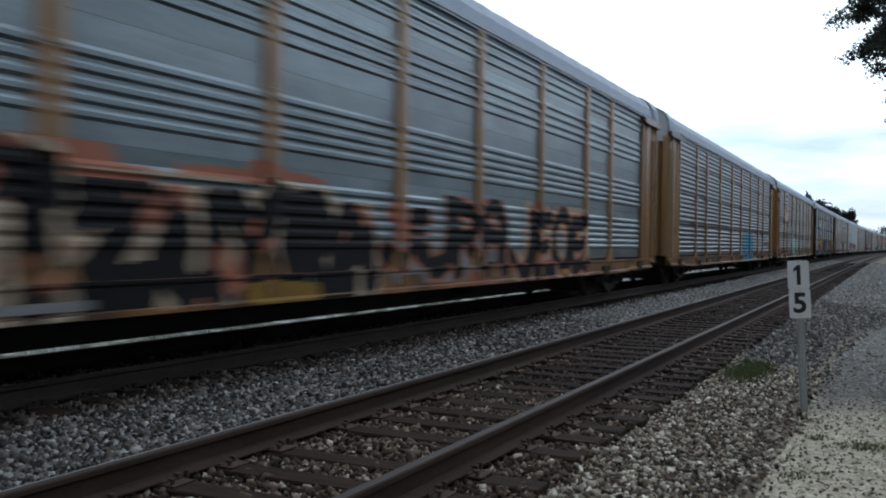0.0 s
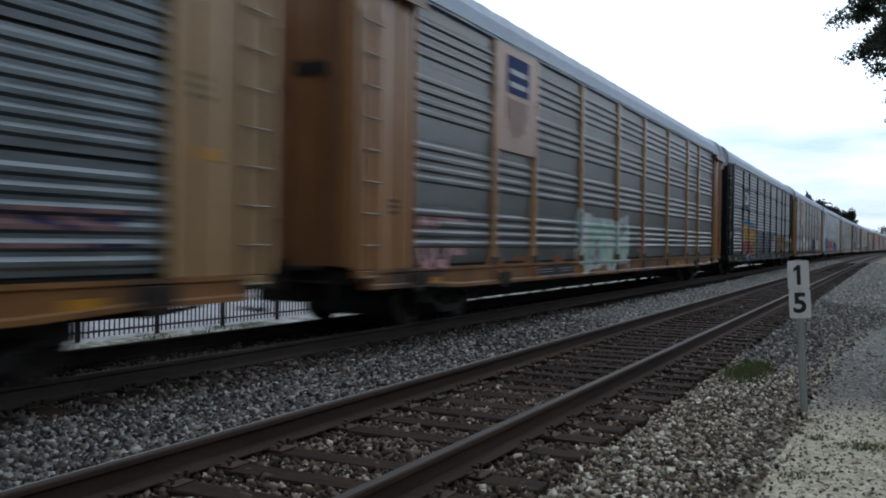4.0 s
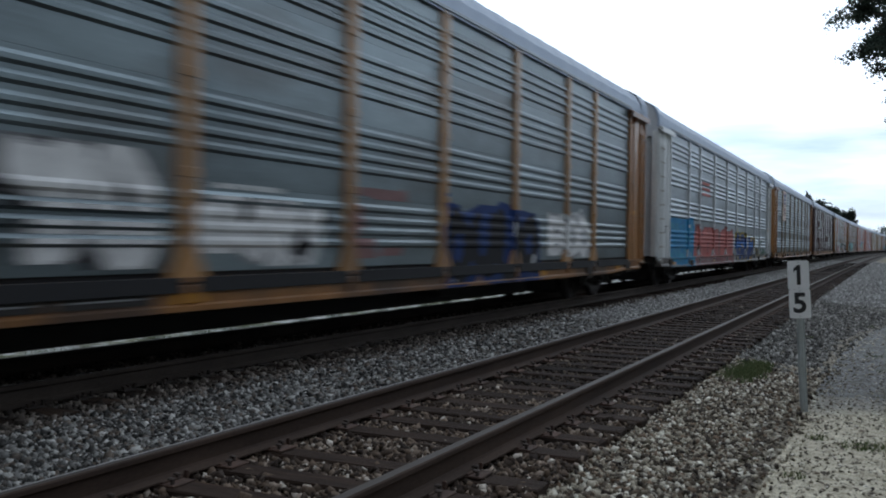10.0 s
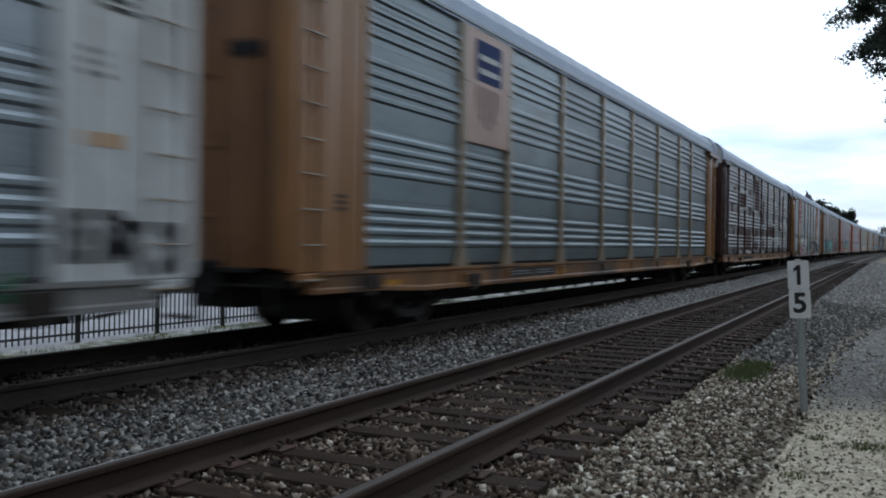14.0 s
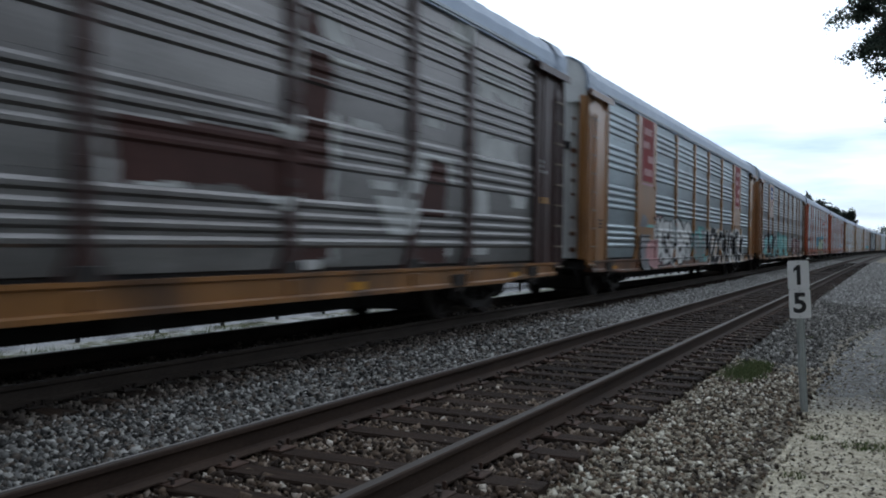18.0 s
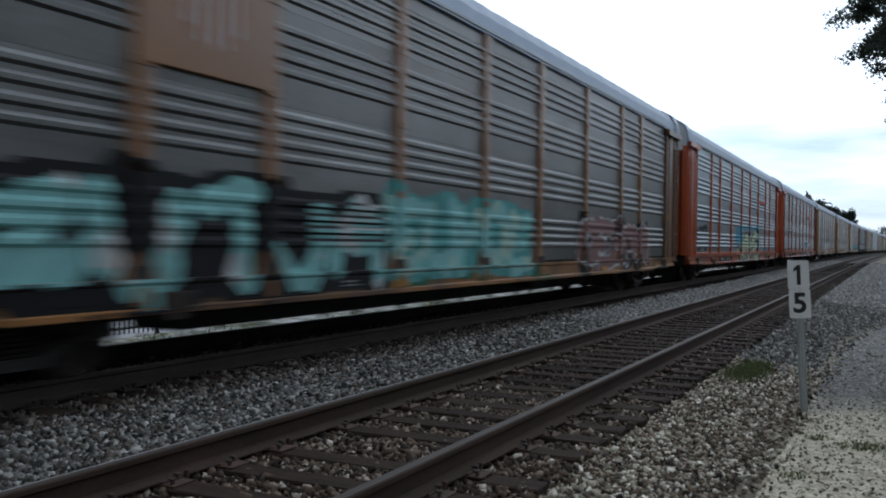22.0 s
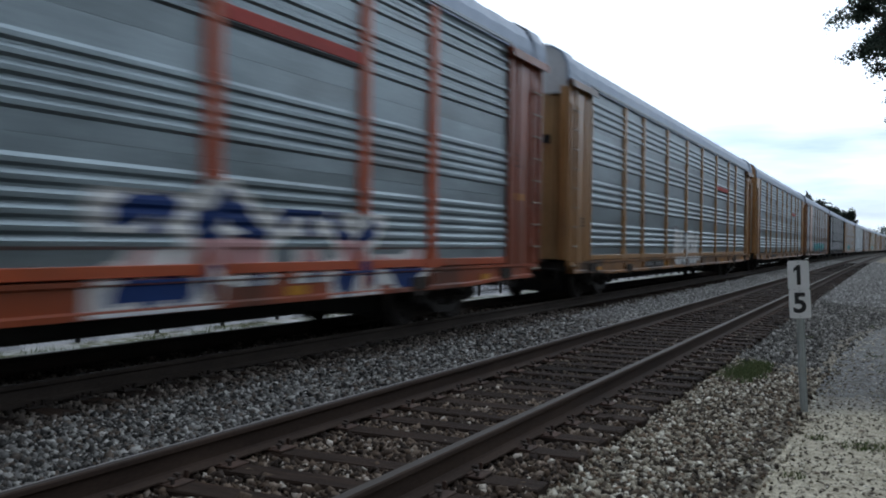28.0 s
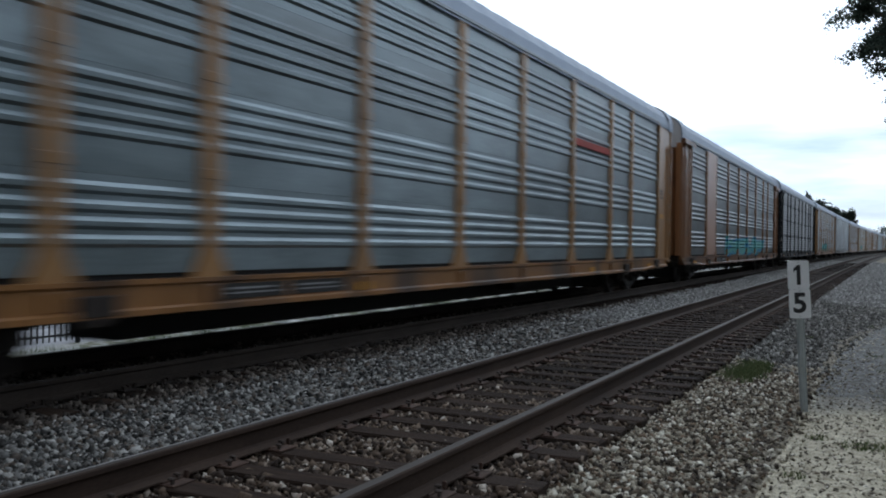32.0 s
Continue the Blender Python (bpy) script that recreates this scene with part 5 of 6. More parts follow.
def graffiti(car, style, y0, y1, z0, z1, shapes, fill, edge, label, back=None, second=None, weight=0.3, rim=0.07, band=None, share=0.35, slant=0.0, seed=0, rough=0.055, halo=0.22, lift=0.005):
    """A sprayed row of swollen strokes: fill, a rim round it, an uneven patch of colour behind (back), and a second colour
    that fills a level band of the strokes or breaks through them in spots."""
    seed = seed or int(abs(y0) * 100 + z1 * 10 + len(label))
    rs = random.Random(seed)
    wob, patch = wobbler(seed, rough)
    names = shapes.split()
    w = (y1 - y0) / len(names)
    segs = []
    m = weight / 2 + rim
    for i, name in enumerate(names):
        dz0, dz1 = rs.uniform(0, 0.10) * (z1 - z0), rs.uniform(0, 0.10) * (z1 - z0)
        lo, hi = z0 + m + dz0, z1 - m - dz1
        left, right = y0 + w * i + m * 0.62, y0 + w * (i + 1) - m * 0.62
        for line in SHAPES[name].split("|"):
            pts = [(left + (right - left) * int(p[0]) / 3 + slant * (int(p[1]) - 2) * 0.25, lo + (hi - lo) * int(p[1]) / 4) for p in line.split()]
            segs += [(*p, *q) for p, q in zip(pts[:-1], pts[1:])]
    A = np.array(segs)
    d = A[:, 2:] - A[:, :2]
    dd = np.maximum((d * d).sum(1), 1e-6)
    zc, zh = (z0 + z1) / 2, (z1 - z0) / 2
    yc, yh = (y0 + y1) / 2, (y1 - y0) / 2

    def code(ys, z):
        dy, dz = wob(ys, z)
        p, q = ys + dy, z + dz
        u = np.clip(((p[None] - A[:, :1]) * d[:, :1] + (q[None] - A[:, 1:2]) * d[:, 1:]) / dd[:, None], 0, 1)
        dist = np.hypot(p[None] - A[:, :1] - u * d[:, :1], q[None] - A[:, 1:2] - u * d[:, 1:]).min(0)
        sp = patch(ys, z)
        out = np.zeros(len(ys), int)
        if back is not None:
            inside = (np.abs(p - yc) < yh - 0.05 + 0.10 * sp) & (np.abs(q - zc) < zh - 0.06 + 0.16 * sp)
            out[(dist < weight / 2 + rim + halo + 0.1 * sp) & inside] = 3
        out[dist < weight / 2 + rim] = 2
        out[dist < weight / 2] = 1
        if second is not None:
            hit = (z > band[0] + 0.05 * sp) & (z < band[1] + 0.05 * sp) if band else sp > 0.55 - share
            out[(out == 1) & hit] = 4
        return out
    mats = [M["s_" + n] for n in (fill, edge, back or edge, second or fill)]
    lay_paint(car, style, y0 - 0.1, y1 + 0.1, z0 - 0.05, z1 + 0.1, code, mats, label, lift)


def blot(car, style, y0, y1, z0, z1, mat, label, rough=0.05, lift=0.004, square=4.0, bare=2.0):
    """One solid sprayed patch with a rounded, uneven outline."""
    wob, patch = wobbler(int(abs(y0) * 77 + z1 * 13), rough)
    yc, yh, zc, zh = (y0 + y1) / 2, (y1 - y0) / 2, (z0 + z1) / 2, (z1 - z0) / 2

    def code(ys, z):
        dy, dz = wob(ys, z)
        r = np.abs((ys + dy - yc) / yh) ** square + np.abs((z + dz - zc) / zh) ** square
        return ((r < 1 + 0.12 * patch(ys, z)) & (patch(ys * 2.2, z * 2.2) < bare)).astype(int)
    lay_paint(car, style, y0 - 0.15, y1 + 0.15, z0 - 0.1, z1 + 0.1, code, [mat], label, lift)


def bar(y0, z0, y1, z1, w):
    d = math.hypot(y1 - y0, z1 - z0) or 1
    ny, nz = -(z1 - z0) / d * w / 2, (y1 - y0) / d * w / 2
    ey, ez = (y1 - y0) / d * w * 0.25, (z1 - z0) / d * w * 0.25
    return [(y0 + ny, z0 + nz), (y1 + ny, z1 + nz), (y1 + ey, z1 + ez), (y1 - ny, z1 - nz), (y0 - ny, z0 - nz), (y0 - ey, z0 - ez)]


def flat_mark(b, y0, z0, y1, z1, x, mi=0):
    b.add([(x, y0, z0), (x, y1, z0), (x, y1, z1), (x, y0, z1)], [(0, 1, 2, 3)], mi)


def mark(plate, name, y0, z0, y1, z1, x, mat, label=""):
    part(name, Build().box((x - 0.003, y0, z0), (x, y1, z1)).mesh(name, mat), plate, label)


def shield_plate(car, base):
    """A painted plate that fills the second bay's upper half: a plain blue-and-white emblem above red and white stripes."""
    y, h = (EDGES[1] + EDGES[2]) / 2, (EDGES[2] - EDGES[1]) / 2
    b = Build().box((PANEL_X - 0.01, y - h + 0.08, 2.80), (POST_X - 0.006, y + h - 0.08, EAVE - 0.05), 0.008)
    plate = part("emblem_plate", b.mesh("emblem_plate", base), car, "faded painted plate between two posts")
    x = POST_X + 0.001
    mark(plate, "emblem_field", y - 0.52, 3.80, y + 0.52, 4.45, x, M["s_navy"], "faded blue block")
    for k in range(2):
        mark(plate, "emblem_bar", y - 0.40, 3.92 + k * 0.22, y + 0.40, 4.01 + k * 0.22, x + 0.006, M["decal_white"])
    for k in range(11):
        yy = y - 0.50 + k * 0.092
        mark(plate, "emblem_stripe", yy, 3.06 + abs(k - 5) ** 2 * 0.012, yy + 0.046, 3.72, x, M["s_salmon"] if k % 2 == 0 else M["decal_white"])


def red_plate(car, bay, base):
    y, h = (EDGES[bay] + EDGES[bay + 1]) / 2, BAYS[bay] / 2
    b = Build().box((PANEL_X - 0.01, y - h + 0.05, 0.90), (POST_X - 0.006, y + h - 0.05, EAVE - 0.05), 0.008)
    plate = part("emblem_plate", b.mesh("emblem_plate", base), car, "full-height painted plate between two posts")
    x = POST_X + 0.001
    mark(plate, "emblem_field", y - 0.62, 2.92, y + 0.62, 4.58, x, M["s_crimson"], "red block")
    for k, (a, c) in enumerate(((-0.30, 0.36), (0.10, 0.46), (-0.40, 0.02), (-0.34, 0.30))):
        mark(plate, "emblem_bar", y + a - 0.10, 3.08 + k * 0.36, y + c + 0.1, 3.26 + k * 0.36, x + 0.006, M["s_pink"])
    for q in (-0.66, 0.60):
        mark(plate, "emblem_edge", y + q, 2.88, y + q + 0.06, 4.60, x + 0.006, M["s_pink"])
    mark(plate, "emblem_edge", y - 0.66, 2.82, y + 0.66, 2.875, x + 0.006, M["s_pink"])


def stripe_band(car, bay, z, label):
    """A red lettering band across one bay with a near-black strip below it that paints a slot's shade."""
    y0, y1 = EDGES[bay] + 0.13, EDGES[bay + 1] - 0.13
    b = Build().box((PANEL_X + 0.002, y0, z), (PANEL_X + RIB + 0.012, y1, z + 0.15), 0.006)
    band = part("lettering_band", b.mesh("lettering_band", M["s_band_red"]), car, label)
    part("gap", Build().box((PANEL_X - 0.01, y0, z - 0.055), (PANEL_X + RIB + 0.006, y1, z - 0.008), 0.004).mesh("gap", M["inside"]), band, "near-black strip painted as a shaded slot")


def worm_plate(car, y0, y1):
    b = Build().box((POST_X - 0.05, y0 + 0.06, 2.88), (POST_X - 0.006, y1 - 0.06, 3.84), 0.006)
    plate = part("emblem_plate", b.mesh("emblem_plate", M["black"]), car, "black square plate")
    x, c, t = POST_X - 0.002, (y0 + y1) / 2, 0.13
    # white bands: an open ring joined to a zigzag
    for n, (p, q) in enumerate((((-0.10, 3.58), (-0.52, 3.58)), ((-0.52, 3.60), (-0.52, 3.14)), ((-0.54, 3.16), (0.02, 3.16)), ((0.02, 3.12), (0.02, 3.62)), ((0.0, 3.60), (0.44, 3.16)), ((0.44, 3.12), (0.44, 3.64)))):
        pts = bar(c + p[0], p[1], c + q[0], q[1], t)
        b = Build().add([(x + 0.002 * n, py, pz) for py, pz in pts], [tuple(range(6))[::-1]])
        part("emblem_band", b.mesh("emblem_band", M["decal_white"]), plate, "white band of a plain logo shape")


def text_bars(car, y, z, n, mat, label, h=0.1, w=0.42, x=PLATE_X + 0.012):
    b = Build()
    rs = random.Random(int(y * 100 + z * 10))
    for k in range(n):
        flat_mark(b, y - w / 2, z - k * h * 1.9, y - w / 2 + w * rs.uniform(0.7, 1.0), z - k * h * 1.9 + h, x)
    part("lettering", b.mesh("lettering", mat), car, label)


# colour scheme: (label, posts, end plates, leading end door, panels, rib style, roof, sill)
SCHEMES = [
    ("yellow auto-rack freight car with blue-grey steel panels and black graffiti", "yellow", "yellow", "yellow", "steel_blue", "five", "roof", "sill_ochre"),
    ("tan-yellow auto-rack freight car with seamed steel panels and blue graffiti", "yellow", "tan", "tan", "steel_dull", "dense", "roof", "sill_ochre"),
    ("rusty auto-rack freight car with an emblem plate and pale graffiti", "yellow", "orange_brown", "brown", "steel_brown", "four", "roof", "sill_ochre"),
    ("black auto-rack freight car with white band logo and bright graffiti", "black", "black", "black", "steel_grey", "dense", "roof", "under"),
    ("orange-yellow auto-rack freight car with emblem plate and white graffiti", "yellow", "yellow", "orange_brown", "steel_dark", "four", "roof", "sill_ochre"),
    ("silver auto-rack freight car with blue, red and gold graffiti", "grey", "white", "grey", "steel_pale", "four", "roof", "sill_grey"),
    ("orange-brown auto-rack freight car with an emblem plate and clean panels", "post_worn", "orange_brown", "brown", "steel_dark", "four", "roof", "sill_ochre"),
    ("dark maroon auto-rack freight car with huge white block strokes", "maroon", "maroon", "maroon", "steel_maroon", "four", "roof", "sill_ochre"),
    ("brown auto-rack freight car with white end door and red plates", "orange_brown", "orange_brown", "white", "steel_blue", "four", "roof", "sill_brown"),
    ("brown auto-rack freight car with a faded emblem and teal graffiti", "brown", "brown", "orange_brown", "steel_brown", "four", "roof", "sill_ochre"),
    ("orange-red auto-rack freight car with mint graffiti", "red", "red", "red", "steel_blue", "four", "roof", "sill_red"),
    ("orange-red auto-rack freight car with black and white graffiti", "red", "red", "red", "steel_blue", "five", "roof", "sill_red"),
    ("tan auto-rack freight car with white graffiti", "yellow", "yellow", "tan", "steel_blue", "four", "roof", "sill_ochre"),
    ("yellow auto-rack freight car with spotted white end door", "yellow", "yellow", "white", "steel_blue", "four", "roof", "sill_ochre"),
    ("brown auto-rack freight car with teal graffiti", "brown", "brown", "brown", "steel_dull", "four", "roof", "sill_brown"),
    ("black auto-rack freight car with grey panels", "black", "black", "black", "steel_grey", "dense", "roof", "under"),
    ("yellow auto-rack freight car with grey panels", "yellow", "yellow", "brown", "steel_dull", "four", "roof", "sill_ochre"),
    ("silver auto-rack freight car with pale panels", "grey", "grey", "grey", "steel_pale", "four", "roof", "sill_grey"),
    ("rusty brown auto-rack freight car with dull panels", "brown", "brown", "brown", "steel_dull", "dense", "roof", "sill_ochre"),
    ("tan auto-rack freight car with grey panels", "tan", "tan", "tan", "steel_blue", "four", "roof", "sill_tan"),
    ("yellow auto-rack freight car with dull panels", "yellow", "yellow", "yellow", "steel_dull", "five", "roof", "sill_ochre"),
    ("brown auto-rack freight car with dark panels", "orange_brown", "orange_brown", "brown", "steel_dark", "four", "roof", "sill_brown"),
    ("silver auto-rack freight car with blue-grey panels", "grey", "grey", "white", "steel_blue", "four", "roof", "sill_grey"),
    ("yellow auto-rack freight car with blue-grey panels", "yellow", "tan", "tan", "steel_blue", "four", "roof", "sill_ochre"),
    ("orange-red auto-rack freight car with blue-grey panels", "red", "red", "red", "steel_blue", "four", "roof", "sill_red"),
]


def decorate(k, car, style):
    def g(y0, y1, z0, z1, shapes, fill, edge, label, **more):
        graffiti(car, style, y0, y1, z0, z1, shapes, fill, edge, label, **more)

    def b(y0, y1, z0, z1, colour, label, **more):
        blot(car, style, y0, y1, z0, z1, M["s_" + colour], label, **more)

    if k == 0:
        b(-11.8, -2.1, 0.85, 2.05, "salmon", "orange-red sprayed ground under black strokes", rough=0.07, bare=0.45)
        g(-11.8, -6.9, 0.42, 2.05, "comb cross bolt arch tee", "black", "cream", "fat black strokes with cream edges", back="cream", second="salmon", share=0.02, weight=0.46, rim=0.07, halo=0.1, lift=0.009)
        g(-6.9, -2.0, 0.42, 1.95, "bolt gate cross beak arch", "black", "cream", "fat black strokes with cream and orange edges", back="cream", second="salmon", share=0.05, weight=0.46, rim=0.07, halo=0.1, lift=0.009)
        b(-11.4, -10.2, 0.54, 0.80, "amber", "yellow patch low on the side", lift=0.014)
        b(-4.7, -3.3, 0.54, 0.82, "amber", "yellow patch low on the side", lift=0.014)
        text_bars(car, -7.6, 0.64, 1, M["s_faded"], "pale lettering bar on the sill", 0.08, 2.0, SILL_X + 0.012)
        b(-1.8, 7.1, 0.54, 1.95, "salmon", "faded orange sprayed ground", rough=0.06, bare=0.2)
        g(-1.85, 2.5, 0.6, 2.05, "hook gate beak arch", "black", "salmon", "narrow black strokes with orange edges", back="faded", weight=0.27, rim=0.06, halo=0.1, lift=0.009)
        g(2.7, 7.2, 0.42, 2.05, "gate comb loop comb", "black", "salmon", "narrow black strokes with orange edges", back="cream", weight=0.28, rim=0.06, halo=0.12, lift=0.009)
    elif k == 1:
        b(1.95, 5.65, 0.5, 1.88, "cyan", "solid light blue rounded graffiti", rough=0.05, square=2.6)
        g(2.3, 5.3, 0.75, 1.75, "bee zig gate loop", "navy", "blue", "thin dark blue strokes on the light blue patch", weight=0.08, rim=0.04, lift=0.010)
        g(-11.6, -9.4, 1.15, 1.75, "half beak cross", "silver", "grey", "faint pale scrawl", weight=0.05, rim=0.0)
        g(9.2, 11.6, 0.95, 1.6, "loop zig comb", "dusty_red", "purple", "faint red and purple scrawl", weight=0.12, rim=0.05)
    elif k == 2:
        shield_plate(car, M["pink"])
        g(-11.75, -10.0, 0.7, 1.8, "loop bee zig", "pink", "black", "pink scrawl with dark outline", weight=0.16, rim=0.05)
        g(-4.4, -0.2, 0.62, 1.95, "gate bee loop half", "mint", "silver", "pale mint rounded graffiti", back="silver", second="grey", share=0.2, weight=0.3, rim=0.08)
        g(0.2, 1.7, 0.95, 1.5, "cross comb", "grey", "salmon", "faint red scrawl", weight=0.07, rim=0.03)
        b(-9.5, -5.2, 0.62, 1.05, "rust", "rusty brown stain low on the panels", bare=0.1)
    elif k == 3:
        worm_plate(car, EDGES[1], EDGES[2])
        b(-9.35, -4.55, 1.3, 2.42, "blue", "blue cloud above the gold piece", rough=0.07)
        g(-9.2, -4.5, 0.75, 2.3, "half bee comb beak", "amber", "cream", "gold, orange and red graffiti on a blue cloud", back="orange", second="brick_red", band=(0.5, 1.45), weight=0.42, rim=0.05, lift=0.009)
        b(-9.3, -4.9, 0.58, 0.85, "azure", "blue underline of the piece", rough=0.06, bare=0.3)
        b(-4.72, -4.22, 0.72, 2.0, "lime", "pale yellow-green edge of the piece", lift=0.012)
        b(-11.85, -9.45, 0.92, 1.95, "maroon", "dark smudged tag", bare=0.15)
        g(-11.7, -9.6, 0.95, 1.7, "loop comb hook", "olive", "black", "dim olive tag", weight=0.14, rim=0.06, lift=0.009)
        g(-4.15, 3.6, 0.58, 2.12, "post gate post post gate post post", "purple", "navy", "tall dark purple bars with pale green between them", back="lime", second="orange", share=-0.05, weight=0.44, rim=0.06, halo=0.25)
        g(3.8, 8.7, 0.85, 1.98, "loop arch loop gate beak", "umber", "amber", "olive and brown tangled graffiti with gold edges", back="maroon", second="orange", share=0.1, weight=0.3, rim=0.06)
        g(8.9, 11.6, 0.9, 1.7, "zig comb gate", "green", "olive", "dull green tag", back="olive", weight=0.18, rim=0.07)
    elif k == 4:
        shield_plate(car, M["yellow"])
        g(-11.8, -9.4, 0.92, 1.85, "zig gate loop", "silver", "grey", "pale grey scrawl", back="faded", weight=0.2, rim=0.05)
        g(-8.9, -7.3, 0.95, 1.75, "loop peak", "silver", "sky", "pale blue tag", back="faded", weight=0.22, rim=0.05)
        g(-7.1, -4.6, 0.9, 2.15, "post tee half", "white", "grey", "white block strokes with dark counters", back="black", weight=0.36, rim=0.05, halo=0.1)
        g(-4.1, -1.85, 0.92, 1.78, "zig beak fork", "white", "grey", "white rounded tag", back="silver", second="black", share=0.0, weight=0.27, rim=0.05, halo=0.15)
        b(-1.4, 0.85, 0.92, 1.95, "dusty_red", "faded dark red round tag", square=2.2, bare=0.4)
        g(1.35, 5.45, 0.48, 1.92, "loop gate gate loop", "black", "navy", "black rounded strokes with pale highlights", back="navy", second="silver", share=-0.2, weight=0.34, rim=0.07)
        g(6.05, 8.8, 0.88, 1.9, "bee loop half", "white", "grey", "white round blots", back="silver", weight=0.25, rim=0.05)
    elif k == 5:
        b(-11.78, -7.85, 0.5, 2.15, "azure", "bright blue filled graffiti", rough=0.05, square=7)
        g(-11.7, -7.95, 0.65, 2.05, "bee zig comb ladder loop", "cyan", "cobalt", "lighter blue strokes with dark blue edges", second="azure", share=0.25, weight=0.22, rim=0.035, lift=0.010)
        g(-7.85, -3.7, 0.42, 1.98, "half comb bee", "coral", "crimson", "coral red filled graffiti with dark outline", back="dusty_red", second="dusty_red", band=(0.5, 0.85), weight=0.42, rim=0.06)
        g(-3.75, 0.55, 0.42, 1.95, "post zig gate loop", "coral", "crimson", "coral red filled graffiti with dark outline", back="dusty_red", second="dusty_red", band=(0.5, 0.85), weight=0.38, rim=0.06)
        g(1.2, 6.9, 0.4, 1.95, "beak loop gate peak", "navy", "gold", "navy graffiti with gold outline and blue band", back="black", second="cobalt", band=(1.18, 1.42), weight=0.48, rim=0.075, halo=0.08)
        g(7.35, 8.8, 0.7, 1.75, "zig bee", "black", "gold", "black and gold tag", weight=0.2, rim=0.07)
        g(9.0, 11.7, 0.7, 1.7, "loop comb zig gate", "green", "grey", "dark green scrawl", weight=0.13, rim=0.06)
        g(12.0, 13.3, 0.9, 1.55, "zig loop", "black", "grey", "black scrawl on the end plate", weight=0.12, rim=0.03)
        for z in (4.2, 3.75, 3.3):
            text_bars(car, 12.6, z, 3, M["decal_dark"], "stencilled lettering bars", 0.04, 0.5)
        text_bars(car, -5.85, 3.36, 3, M["s_coral"], "faded red lettering bars", 0.10, 1.7, PANEL_X + RIB + 0.006)
    elif k == 6:
        shield_plate(car, M["pink"])
    elif k == 7:
        block_strokes(car, style)
    elif k == 8:
        red_plate(car, 1, M["orange_brown"])
        red_plate(car, 7, M["orange_brown"])
        b(-8.98, -7.7, 0.55, 1.98, "grey", "grey rounded blot with dark edge", square=2.2, lift=0.066)
        b(-8.25, -7.3, 1.38, 1.78, "aqua", "pale teal block", rough=0.02, lift=0.072, square=8)
        b(-8.2, -6.9, 0.6, 1.36, "pink", "faded pink block", lift=0.072)
        g(-8.3, -5.0, 0.55, 2.1, "peak zig cross comb", "white", "black", "white graffiti with black outline and pink spots", back="pink", second="black", share=-0.08, weight=0.32, rim=0.085, lift=0.008)
        g(-5.0, -1.8, 0.6, 2.1, "gate bee arch", "white", "black", "white graffiti with black outline", back="silver", second="black", share=-0.05, weight=0.32, rim=0.085, lift=0.008)
        g(-1.5, 0.9, 0.6, 1.95, "loop tee comb", "grey", "teal", "dull grey and teal tag", back="faded", second="aqua", share=0.2, weight=0.2, rim=0.06)
        g(1.05, 5.3, 0.42, 1.98, "ladder bolt cross arch", "black", "white", "black jagged graffiti with white edges", back="cream", weight=0.34, rim=0.07)
        g(5.2, 9.6, 0.42, 2.0, "cross arch gate bolt zig", "black", "white", "black graffiti with white and cream fill", back="cream", second="white", share=0.12, weight=0.34, rim=0.08, lift=0.066)
    elif k == 9:
        shield_plate(car, M["brown"])
        b(-10.9, -4.6, 0.55, 1.85, "black", "black ground of the piece", rough=0.07, bare=0.8)
        g(-10.8, -4.65, 0.55, 1.95, "bolt gate tee hook arch", "aqua", "black", "teal and white graffiti on black", back="black", second="silver", share=0.12, weight=0.34, rim=0.12, rough=0.07, lift=0.009)
        g(-4.5, 0.85, 0.6, 2.0, "comb gate peak loop comb", "aqua", "teal", "mint filled graffiti", back="teal", second="mint", share=0.25, weight=0.3, rim=0.06)
        b(-4.4, 3.0, 0.52, 0.86, "green", "green overspray on the sill", bare=0.2)
        b(3.6, 4.6, 0.6, 1.85, "black", "black shadow beside the piece", rough=0.08)
        g(3.75, 9.95, 0.6, 1.9, "loop comb bee arch zig", "dusty_red", "silver", "dull red graffiti with pale outline", back="black", second="maroon", share=0.2, weight=0.34, rim=0.05, lift=0.009)
    elif k == 10:
        g(-11.7, -9.6, 1.0, 1.95, "zig comb loop bolt", "black", "grey", "black scrawl", weight=0.15, rim=0.02)
        b(-2.85, 5.1, 1.1, 2.2, "cyan", "light blue cloud behind the mint piece", rough=0.10)
        b(4.9, 8.5, 0.95, 1.75, "sky", "faint blue overspray", rough=0.10, bare=0.1)
        g(-2.25, 4.5, 0.42, 2.05, "hook arch peak comb", "pale_mint", "black", "pale mint graffiti with black outline", back="grey", weight=0.36, rim=0.10, lift=0.009, slant=0.12, rough=0.035)
        stripe_band(car, 6, 3.36, "red lettering band")
    elif k == 11:
        g(2.7, 8.7, 0.42, 1.85, "bolt arch tee cross hook", "navy", "white", "white and navy graffiti with pink band", second="pink", band=(0.98, 1.25), weight=0.24, rim=0.17, rough=0.08)
        b(2.3, 3.0, 1.55, 1.9, "navy", "dark tail of the piece", bare=0.1)
        stripe_band(car, 6, 3.42, "red lettering band")
    elif k == 12:
        g(-3.05, 0.85, 0.58, 1.8, "bee gate loop cross", "white", "silver", "white rough graffiti", back="grey", second="silver", share=0.2, weight=0.36, rim=0.06)
        stripe_band(car, 6, 3.34, "red lettering band")
